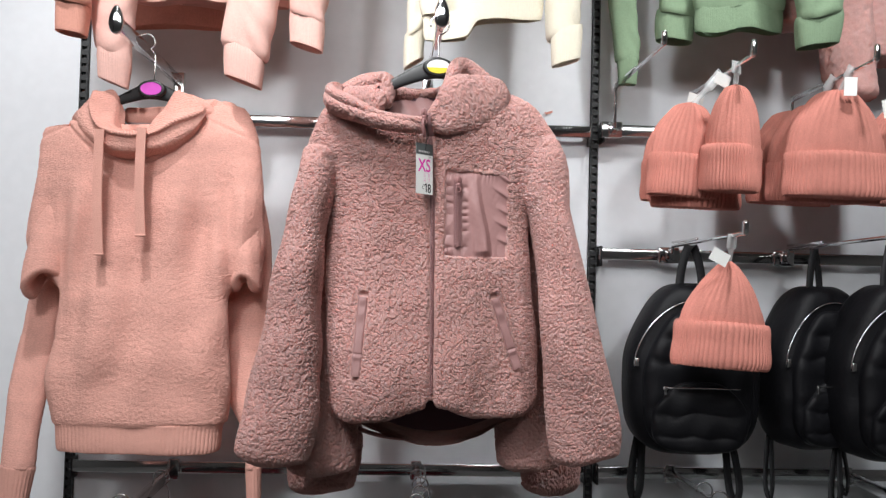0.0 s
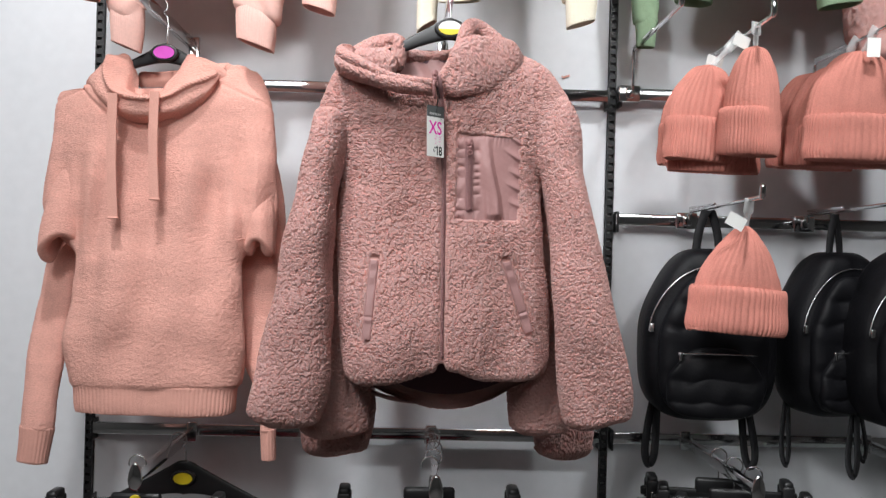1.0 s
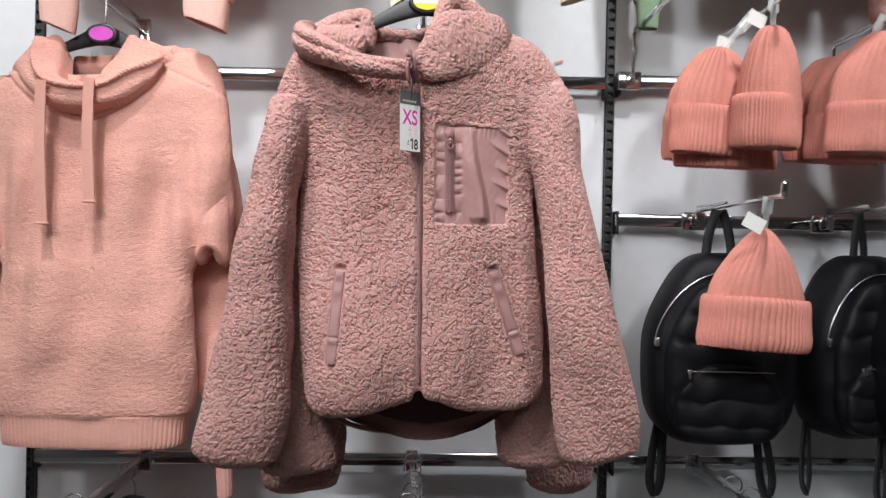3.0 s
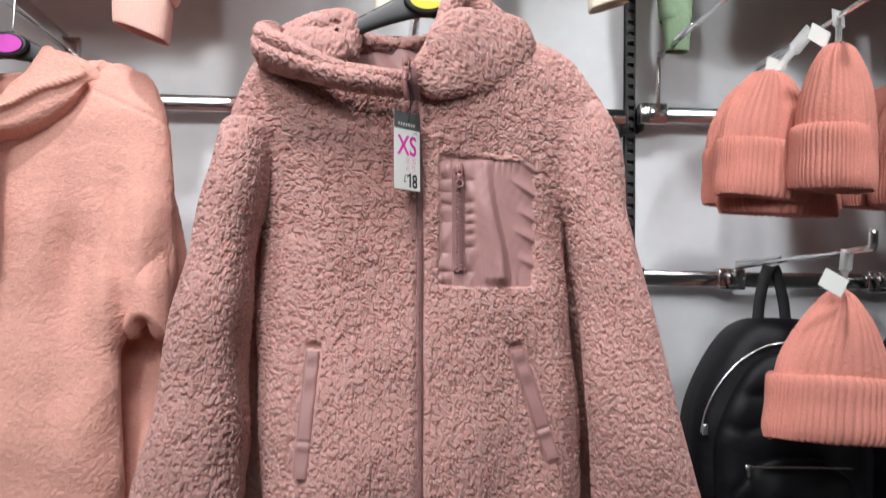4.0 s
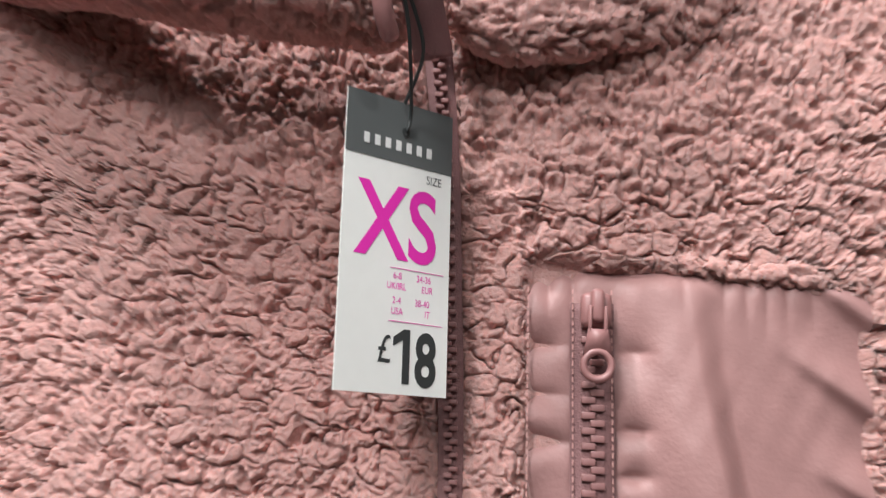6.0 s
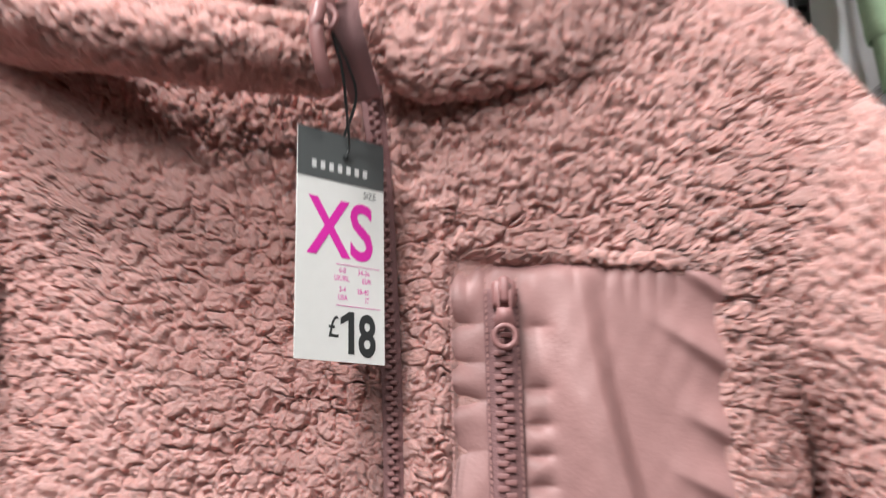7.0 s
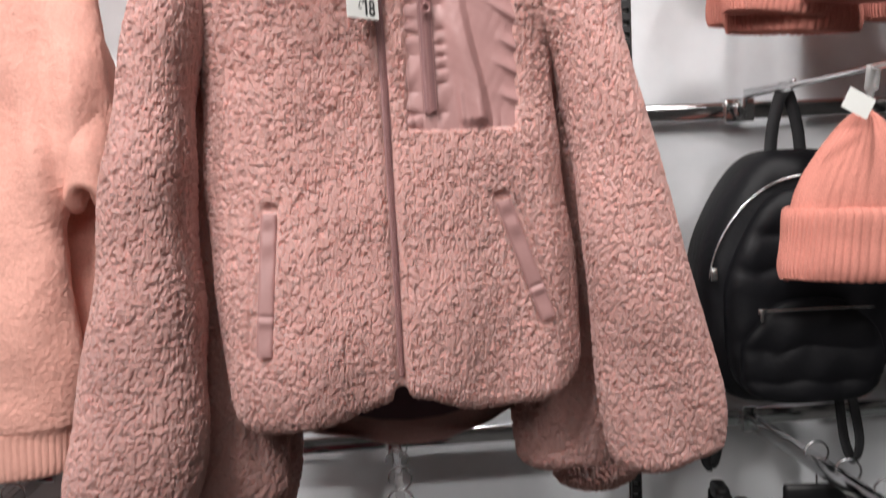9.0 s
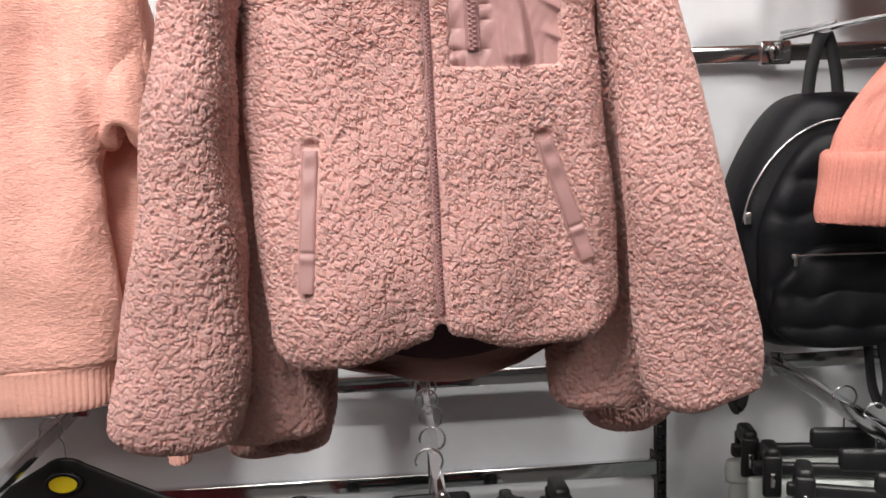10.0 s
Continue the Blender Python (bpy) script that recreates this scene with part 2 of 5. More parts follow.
M_KNIT = shade("peach_brushed_knit", (0.77, 0.405, 0.335), 0.95, vary=0.20, scale=75, bump=0.0018, bump_scale=330, sheen=0.25, stretch=(0.6, 0.6, 1.5), spec=0.1)
M_RIB = shade("peach_ribbed_knit", (0.74, 0.388, 0.318), 0.95, vary=0.1, scale=90, bump=0.001, bump_scale=500, sheen=0.2, spec=0.1)
M_TIP = shade("grey_pink_cord_tip", (0.36, 0.23, 0.22), 0.6, vary=0.05)
M_HAT = shade("coral_rib_knit", (0.60, 0.243, 0.195), 0.95, vary=0.20, scale=110, bump=0.0020, bump_scale=330, sheen=0.25, stretch=(1, 1, 0.6), spec=0.1)
M_BAG = shade("black_nylon", (0.0050, 0.0050, 0.0065), 0.55, vary=0.15, scale=20, bump=0.0010, bump_scale=90, spec=0.2)
M_BLACK = shade("black_plastic", (0.010, 0.010, 0.011), 0.42, vary=0.08)
M_STRAP = shade("black_webbing", (0.014, 0.014, 0.016), 0.75, vary=0.1, bump=0.0004, bump_scale=900)
M_SILVER = shade("silver_zip", (0.7, 0.7, 0.7), 0.25, metal=1.0, vary=0.1, scale=200)
M_CARD = shade("white_card", (0.85, 0.86, 0.83), 0.55, vary=0.02, scale=40)
M_HEAD = shade("grey_card", (0.10, 0.11, 0.11), 0.55, vary=0.04)
M_BAR = shade("pale_print", (0.72, 0.73, 0.72), 0.6, vary=0.02)
M_PINKINK = shade("magenta_ink", (0.78, 0.03, 0.43), 0.55, vary=0.02)
M_INK = shade("dark_ink", (0.035, 0.04, 0.04), 0.55, vary=0.02)
M_YELLOW = shade("yellow_sticker", (0.72, 0.55, 0.02), 0.4, vary=0.05)
M_MAGENTA = shade("magenta_sticker", (0.62, 0.05, 0.5), 0.4, vary=0.05)
M_DISC_REFLECTION = shade("white_disc_reflection", (0.78, 0.78, 0.76), 0.4, vary=0.03)
M_PINKSWEAT = shade("pale_pink_sweatshirt_cotton", (0.86, 0.53, 0.46), 0.9, vary=0.08, scale=30, bump=0.0006, bump_scale=300, sheen=0.2, spec=0.15)
M_PEACHSWEAT = shade("peach_sweatshirt_cotton", (0.74, 0.36, 0.28), 0.9, vary=0.08, scale=30, bump=0.0006, bump_scale=300, sheen=0.2, spec=0.15)
M_CREAM = shade("cream_sweatshirt_cotton", (0.80, 0.74, 0.60), 0.9, vary=0.06, scale=30, bump=0.0006, bump_scale=300, sheen=0.2, spec=0.15)
M_GREEN = shade("sage_green_cotton", (0.23, 0.32, 0.205), 0.9, vary=0.08, scale=30, bump=0.0006, bump_scale=300, sheen=0.2, spec=0.15)
M_DENIM = shade("pale_grey_denim", (0.45, 0.48, 0.46), 0.85, vary=0.08, scale=60, bump=0.0005, bump_scale=700)
M_RED = shade("dark_red_cotton", (0.16, 0.012, 0.018), 0.85, vary=0.1, scale=60)
M_STITCH = shade("pink_thread", (0.50, 0.27, 0.25), 0.8, vary=0.05)
M_CLEAR = bpy.data.materials.new("clear_plastic")
M_CLEAR.use_nodes = True
M_CLEAR.node_tree.nodes["Principled BSDF"].inputs["Alpha"].default_value = 0.32
M_CLEAR.node_tree.nodes["Principled BSDF"].inputs["Roughness"].default_value = 0.12
M_CLEAR.node_tree.nodes["Principled BSDF"].inputs["Base Color"].default_value = (0.85, 0.86, 0.86, 1)


# ---- the setting ----
WALL_Y, RAIL_Y = 2.53, 2.485
UPRIGHTS = (-2.065, -0.817, 0.431, 1.679)
structure("wall_north", box((0, WALL_Y + 0.06, 1.7), (7.0, 0.10, 3.4)), M_ROOM, "plain shop wall behind the display panels")
edges = (-3.5, *UPRIGHTS, 3.5)
for i in range(5):
    a, b = edges[i] + 0.010, edges[i + 1] - 0.010
    structure("wall_panel", box(((a + b) / 2, WALL_Y, 1.7), (b - a, 0.02, 3.38), 0.0015), M_WALL, "white laminate display wall panel")
structure("floor", box((0, -0.5, -0.05), (7.0, 6.4, 0.1)), M_FLOOR, "grey tiled shop floor")
structure("ceiling", box((0, -0.5, 3.45), (7.0, 6.4, 0.1)), M_ROOM, "plain shop ceiling")
structure("wall_south", box((0, -3.65, 1.7), (7.0, 0.1, 3.4)), M_ROOM, "plain far shop wall")
structure("wall_east", box((3.55, -0.5, 1.7), (0.1, 6.2, 3.4)), M_ROOM, "plain side shop wall")
structure("wall_west", box((-3.55, -0.5, 1.7), (0.1, 6.2, 3.4)), M_ROOM, "plain side shop wall")

for ux in UPRIGHTS:
    items = [box((ux - 0.0075, WALL_Y - 0.016, 1.6), (0.003, 0.014, 3.1)), box((ux + 0.0075, WALL_Y - 0.016, 1.6), (0.003, 0.014, 3.1))]
    items += [box((ux, WALL_Y - 0.016, 0.1 + 0.0206 * i), (0.0121, 0.012, 0.0125)) for i in range(147)]
    u = structure("slotted_upright", join(*items), M_SLOT, "black slotted steel wall upright")
    part("slot_backing", box((ux, WALL_Y - 0.008, 1.6), (0.0118, 0.003, 3.1)), M_SLOT_BACK, u)


def rail(x0, x1, z, y=RAIL_Y):
    r = thing("display_rail", ((x0 + x1) / 2, y, z), "polished chrome rectangular rail fixed between wall uprights", "rail", "wall rails")
    part("bar", box(((x0 + x1) / 2, y, z), (x1 - x0, 0.014, 0.029), 0.003), M_CHROME, r)
    for x in (x0 + 0.004, x1 - 0.004):
        part("end_bracket", box((x, y + 0.016, z - 0.006), (0.005, 0.05, 0.05), 0.0015), M_SLOT, r, "dark steel bracket")
    return r


for i, (x0, x1) in enumerate(((-0.805, 0.42), (0.442, 1.667))):
    for z in ((2.003, 1.176, 0.995) if i == 0 else (2.010, 1.706, 1.176)):
        rail(x0, x1, z)


def rail_clip(parent, x, z):
    return part("rail_clip", join(box((x, RAIL_Y - 0.002, z), (0.052, 0.026, 0.040), 0.003), box((x, RAIL_Y - 0.017, z), (0.02, 0.008, 0.024), 0.003)), M_CHROME, parent)


def straight_arm(x, z, y1, rail_z):
    """A flat-sided face-out arm with a tall end plate."""
    a = thing("face_out_arm", (x, RAIL_Y, z), "chrome face-out display arm with flat end plate on the rail", "display arm", "face-out arms")
    y0 = RAIL_Y - 0.02
    part("arm_bar", box((x, (y0 + y1) / 2, z), (0.013, y0 - y1, 0.026), 0.003), M_CHROME, a)
    part("wall_plate", box((x, RAIL_Y - 0.016, (z + rail_z) / 2), (0.026, 0.012, abs(z - rail_z) + 0.045), 0.003), M_CHROME, a)
    th = np.linspace(0, 2 * math.pi, 24, endpoint=False)
    prof = np.stack([0.013 * np.cos(th) * (1 - 0.25 * np.sin(th)), np.zeros(24), 0.027 * np.sin(th)], -1)
    P = np.stack([prof * k + np.array([x, y1 + d, z + 0.004]) for d, k in ((-0.003, .01), (-0.003, .85), (-0.001, 1), (0.004, 1), (0.005, .9), (0.005, .01))])
    part("end_plate", solid(P), M_CHROME, a)
    return a


def prong_arm(x, z_rail, rise, y1, up):
    """A thin prong: a rod up from the rail, out to the shop, and a turned-up tip."""
    z = z_rail + rise
    a = thing("prong_hook", (x, RAIL_Y, z_rail), "thin chrome prong hook with upturned tip on the rail", "display hook", "prong hooks")
    rail_clip(a, x - 0.005, z_rail)
    part("riser", wire([(x, RAIL_Y - 0.02, z_rail), (x, RAIL_Y - 0.022, z_rail + rise * 0.5), (x, RAIL_Y - 0.024, z - 0.004), (x, RAIL_Y - 0.034, z)], 0.0045, 10, 5, hint=(1, 0, 0)), M_CHROME, a)
    part("prong", join(rod((x, RAIL_Y - 0.022, z), (x, y1 + 0.004, z + 0.008), 0.0042, 12), rod((x, RAIL_Y - 0.022, z + 0.009), (x, RAIL_Y - 0.2, z + 0.010), 0.003, 10)), M_CHROME, a)
    part("tip", wire([(x, y1 + 0.008, z + 0.008), (x, y1 - 0.001, z + 0.010), (x, y1 - 0.004, z + 0.02), (x, y1 - 0.004, z + up)], 0.0062, 12, 5, hint=(1, 0, 0)), M_CHROME, a)
    return a


straight_arm(-0.580, 2.088, 1.965, 2.003)
straight_arm(0.010, 2.094, 1.862, 2.003)
straight_arm(-0.562, 1.172, 2.03, 1.176)
straight_arm(0.006, 1.178, 1.95, 1.176)
straight_arm(0.620, 1.176, 2.0, 1.176)
straight_arm(1.062, 1.176, 2.05, 1.176)
prong_arm(0.470, 2.010, 0.10, 2.075, 0.035)
prong_arm(0.655, 2.010, 0.085, 2.075, 0.04)
prong_arm(0.912, 2.010, 0.085, 2.075, 0.04)
prong_arm(0.617, 1.706, 0.022, 2.012, 0.035)
prong_arm(0.905, 1.706, 0.022, 2.012, 0.035)
tagged(part("price_sticker", join(box((0.317, WALL_Y - 0.0135, 2.055), (0.017, 0.0012, 0.005), turn=pose(0, 0, 0, 0, -18, 0)), box((0.309, WALL_Y - 0.0155, 2.053), (0.008, 0.0012, 0.004), turn=pose(0, 0, 0, 0, 25, 0))), M_PEACHSWEAT, smooth=False),
       "torn scrap of coral sticker on the white panel", "sticker")


# ---- the teddy jacket ----
BODY = [  # z, left, right, front, half depth
    (1.36, -0.150, 0.188, 1.852, 0.080), (1.39, -0.160, 0.196, 1.849, 0.082), (1.436, -0.1695, 0.2025, 1.849, 0.084), (1.485, -0.1725, 0.2025, 1.853, 0.082), (1.563, -0.179, 0.198, 1.865, 0.077),
    (1.65, -0.182, 0.190, 1.878, 0.072), (1.72, -0.181, 0.186, 1.885, 0.069), (1.78, -0.184, 0.196, 1.888, 0.066), (1.83, -0.200, 0.226, 1.888, 0.064), (1.86, -0.2225, 0.235, 1.885, 0.060),
    (1.90, -0.212, 0.222, 1.884, 0.055), (1.94, -0.191, 0.193, 1.888, 0.048), (1.97, -0.160, 0.150, 1.903, 0.040), (1.985, -0.125, 0.125, 1.915, 0.035)]
HEM = [(-0.17, 1.404), (-0.150, 1.389), (-0.110, 1.389), (-0.053, 1.397), (-0.018, 1.404), (0.000, 1.410), (0.007, 1.415), (0.014, 1.413), (0.044, 1.410), (0.090, 1.392), (0.140, 1.391), (0.185, 1.401), (0.20, 1.416)]
ZIP = [(1.36, 0.008), (1.416, 0.007), (1.627, 0.005), (1.80, 0.001), (1.90, -0.008), (1.93, -0.014)]
POCKET = (0.026, 0.136, 1.674, 1.826)
SLITS = (((-0.1145, 1.598), (-0.1235, 1.463)), ((0.117, 1.600), (0.160, 1.478)))
BULGE = 2.7


def smooth01(v, a, b):
    t = np.clip((v - a) / (b - a), 0, 1)
    return t * t * (3 - 2 * t)


def zip_x(z):
    return curve(ZIP, z)[..., 0]


def panel_set(x, z):
    """How far the two front panels stand off one another below the chest."""
    low = smooth01(-np.asarray(z, float), -1.68, -1.47)
    return low * (0.020 * smooth01(x, 0.012, 0.13) - 0.010 * smooth01(-np.asarray(x, float), 0.02, 0.09))


def front_y(x, z):
    """The jacket's front at (x, z), without its curls."""
    K = curve(BODY, np.asarray(z, float))
    c, a = (K[..., 0] + K[..., 1]) / 2, (K[..., 1] - K[..., 0]) / 2
    q = np.clip(np.abs((x - c) / a), 0, 0.999)
    return K[..., 2] + K[..., 3] * (1 - (1 - q ** BULGE) ** (1 / BULGE)) + panel_set(x, z)


def in_pocket(x, z, soft=0.004):
    l, r, b, t = POCKET
    t = t - 0.08 * np.clip(x - l, 0, 1)
    return smooth01(x, l - soft, l + soft) * smooth01(-x, -r - soft, -r + soft) * smooth01(z, b - soft, b + soft) * smooth01(-z, -t - soft, -t + soft)


def near_slit(x, z, width):
    out = np.zeros(np.shape(x))
    for (x0, z0), (x1, z1) in SLITS:
        d = np.array([x1 - x0, z1 - z0])
        L = np.hypot(*d)
        d = d / L
        s = np.clip((x - x0) * d[0] + (z - z0) * d[1], 0, L)
        dist = np.hypot(x - x0 - s * d[0], z - z0 - s * d[1])
        out = np.maximum(out, 1 - smooth01(dist, width * 0.6, width))
    return out


def jacket_body(nf, nb, nv, fine=None):
    th = even_theta(nf, nb, BULGE, 2.2, fine) + math.pi
    co, si = np.cos(th), np.sin(th)
    cx, sy = np.sign(co) * np.abs(co) ** (2 / BULGE), np.sign(si) * np.abs(si) ** (2 / BULGE)
    w = np.linspace(0, 1, nv)
    if fine:
        u = np.linspace(0, 1, 4001)
        k = np.concatenate([[0], np.cumsum(np.where((u[1:] > 0.12) & (u[1:] < 0.42), 2.0, 1.0))])
        w = np.interp(np.linspace(0, k[-1], nv), k, u)
    w = w[:, None]
    low = np.where(si < 0, curve(HEM, 0.02 + cx * 0.18)[..., 0], 1.40 - 0.080 * np.clip(si * 3, 0, 1) * (1 - 0.85 * cx ** 2))[None]
    top = 1.985 - 0.078 * (1 - smooth01(np.abs(cx), 0.35, 0.75)) * (si < 0)
    z = top[None] + (low - top[None]) * w
    K = curve(BODY, z)
    c, a = (K[..., 0] + K[..., 1]) / 2, (K[..., 1] - K[..., 0]) / 2
    hem = np.clip(1 - (z - low) / 0.014, 0, 1)
    turn_in = 0.012 * (1 - np.sqrt(np.clip(1 - hem ** 2, 0, 1)))
    P = np.stack([c + (a - turn_in) * cx[None], K[..., 2] + K[..., 3] + (K[..., 3] - turn_in) * sy[None], z], -1)
    P[..., 1] += panel_set(P[..., 0], z) * smooth01(-sy, -0.2, 0.6)[None]
    N = normals(P)
    if (N[..., 1] * sy[None]).mean() < 0:
        N = -N
    x = P[..., 0]
    front = (sy[None] < 0) * np.ones_like(z)
    zx = zip_x(z)
    pk = in_pocket(x, z) * front
    sl = near_slit(x, z, 0.012) * front
    groove = np.exp(-((x - zx) / 0.0065) ** 2) * front
    keep = np.clip(1 - pk - 0.85 * sl - 0.9 * np.exp(-((x - zx) / 0.0045) ** 2) * front, 0, 1)
    keep = keep * np.where(sy[None] > 0.1, 0.3, 1.0)
    P = P - N * (pk * 0.0075 + sl * 0.004 + groove * 0.009)[..., None]
    puff = 0.007 * np.exp(-((x - zx - 0.05) / 0.05) ** 2 - ((z - 1.45) / 0.06) ** 2) + 0.012 * np.exp(-((x + 0.08) / 0.06) ** 2 - ((z - 1.45) / 0.07) ** 2)
    P = P + N * (puff * front)[..., None]
    d = np.where(P[..., 0] > 0, outside_sleeve(SLEEVE_R, P), outside_sleeve(SLEEVE_L, P))
    P = P + N * fillet(d, fillet_size(P[..., 0], z))[..., None]
    trench = 0.0
    for (x0, z0), (x1, z1), off in ((*SLITS[0], -0.0150), (*SLITS[1], 0.0150)):
        s = np.clip((z0 + 0.004 - z) / (z0 - z1), 0, 1.08)
        trench = trench + np.exp(-((x - (x0 + (x1 - x0) * s + off)) / 0.0028) ** 2) * smooth01(z, z1 - 0.012, z1 - 0.004) * smooth01(-z, -z0 - 0.010, -z0 + 0.002)
        trench = trench + 1.3 * np.exp(-((x - x0) / 0.009) ** 2 - ((z - z0 - 0.006) / 0.0035) ** 2)
    P = P - N * (0.0045 * trench * front)[..., None]
    return P, N, keep


def sleeve_keys(rows):
    """Rows (z, x, y, a, b) from the shoulder down, as rows of a tube."""
    z0, z1 = rows[0][0], rows[-1][0]
    return [((z0 - z) / (z0 - z1), x, y, z, a, b) for z, x, y, a, b in rows]


SLEEVE_L = sleeve_keys([(1.868, -0.201, 1.928, .027, .036), (1.845, -0.203, 1.922, .0315, .045), (1.790, -0.207, 1.914, .0335, .050), (1.708, -0.2175, 1.902, .0345, .052), (1.629, -0.2265, 1.888, .0405, .053), (1.551, -0.232, 1.884, .049, .054),
                        (1.464, -0.240, 1.878, .0605, .055), (1.396, -0.251, 1.872, .067, .054), (1.345, -0.260, 1.868, .067, .052), (1.309, -0.265, 1.866, .061, .047)])
SLEEVE_R = sleeve_keys([(1.890, 0.186, 1.940, .024, .028), (1.850, 0.201, 1.932, .030, .042), (1.773, 0.213, 1.924, .0355, .048), (1.700, 0.2265, 1.915, .0395, .051), (1.593, 0.2445, 1.905, .048, .052),
                        (1.513, 0.258, 1.901, .054, .052), (1.434, 0.272, 1.906, .060, .051), (1.360, 0.2865, 1.907, .0605, .049), (1.309, 0.291, 1.906, .054, .044)])


def outside_sleeve(keys, P):
    """Rough distance from points to a sleeve's surface, positive outside."""
    K = np.array(keys)[::-1]
    x, y, a, b = (np.interp(P[..., 2], K[:, 3], K[:, i]) for i in (1, 2, 4, 5))
    r = (np.abs((P[..., 0] - x) / a) ** 2.3 + np.abs((P[..., 1] - y) / b) ** 2.3) ** (1 / 2.3)
    return np.maximum((r - 1) * np.minimum(a, b), P[..., 2] - K[-1, 3])


def outside_body(P):
    K = curve(BODY, P[..., 2])
    c, a = (K[..., 0] + K[..., 1]) / 2, (K[..., 1] - K[..., 0]) / 2
    r = (np.abs((P[..., 0] - c) / a) ** BULGE + np.abs((P[..., 1] - K[..., 2] - K[..., 3]) / K[..., 3]) ** BULGE) ** (1 / BULGE)
    return (r - 1) * K[..., 3]


def fillet(d, k):
    """How far a surface swells where it meets another one at distance d."""
    k = np.maximum(k, 1e-5)
    return np.where(d > -0.006, np.clip(k - np.maximum(d, 0), 0, None) ** 2 / (4 * k), 0.0)


def fillet_size(x, z):
    """The sleeve runs smoothly out of one shoulder; the other has a plain sewn step."""
    return np.where(x > 0, 0.046 * smooth01(z, 1.735, 1.79), 0.006 * smooth01(z, 1.78, 1.83))


def rolled(keys, nu, nv, hint, seed=5, p=2.0, ends=0.012, depth=0.0044, folds=0.002):
    P, N = tube(keys, nu, nv, hint=hint, p=p, round_ends=ends)
    return solid(fleece(P, N, depth, folds=folds, seed=seed))


def ribbon(points, width, side, thick=0.0012, n=40):
    """A thin strip along the points; side is the direction of its width."""
    K = curve([(i / (len(points) - 1), *p) for i, p in enumerate(points)], np.linspace(0, 1, n))
    S = np.array(side, float)
    T = np.gradient(K, axis=0)
    T /= np.linalg.norm(T, axis=1, keepdims=True)
    S = S[None] - T * (T @ S)[:, None]
    S /= np.linalg.norm(S, axis=1, keepdims=True)
    O = np.cross(T, S)
    w = np.broadcast_to(np.asarray(width, float), (n,))[:, None] / 2
    R = [K + S * w - O * thick / 2, K + S * w + O * thick / 2, K - S * w + O * thick / 2, K - S * w - O * thick / 2]
    V, F = solid(np.stack(R, 1))
    m = len(V)
    return V, [tuple(q) for q in F.tolist()] + [(3, 2, 1, 0), (m - 4, m - 3, m - 2, m - 1)]


def zip_teeth(points_of, n, half=0.0026, tall=0.0015):
    """Two rows of small moulded teeth, meeting by turns."""
    items = []
    for i in range(n):
        c = points_of(i / (n - 1))
        s = 1 if i % 2 else -1
        items.append(box((c[0] + s * half * 0.55, c[1], c[2]), (half * 1.7, 0.0024, tall), 0.0003))
    return join(*items)


def slider(parent, c, s):
    """A zip slider: its body with a bridge, and a keyhole-shaped pull that ends in a ring."""
    x, y, z = c
    body = part("zip_slider", join(box((x, y - 0.002, z), (0.0098 * s, 0.005 * s, 0.0110 * s), 0.0018 * s),
                                   box((x, y - 0.0062 * s, z + 0.0010 * s), (0.0042 * s, 0.0046 * s, 0.0105 * s), 0.0014 * s)), M_TEETH, parent)
    yy = y - 0.0080 * s
    q = np.linspace(0, 2 * math.pi, 33)
    ring = [(x + 0.0043 * s * math.sin(a), yy, z - 0.0178 * s + 0.0043 * s * math.cos(a)) for a in q]
    P, _ = tube([(i / 32, *c, 0.0014 * s, 0.0012 * s) for i, c in enumerate(ring)], 10, 97, hint=(0, 1, 0))
    neck = np.array([(a * s, b * s) for a, b in ((-0.0048, -0.0160), (-0.0033, -0.0085), (-0.0030, -0.0066), (0.0030, -0.0066), (0.0033, -0.0085), (0.0048, -0.0160), (0.0026, -0.0146), (0.0, -0.0140), (-0.0026, -0.0146))])
    V = [(x + a, yy + d * s, z + b) for d in (-0.0009, 0.0009) for a, b in neck]
    n = len(neck)
    F = [tuple(range(n)), tuple(range(2 * n - 1, n - 1, -1))] + [(i, i + n, (i + 1) % n + n, (i + 1) % n) for i in range(n)]
    arms = [box((x + k * 0.0024 * s, yy, z - 0.0035 * s), (0.0011 * s, 0.0018 * s, 0.0085 * s), 0.0004 * s) for k in (-1, 1)]
    part("zip_pull", join(solid(P), (V, F), *arms), M_TEETH, body)
    return body


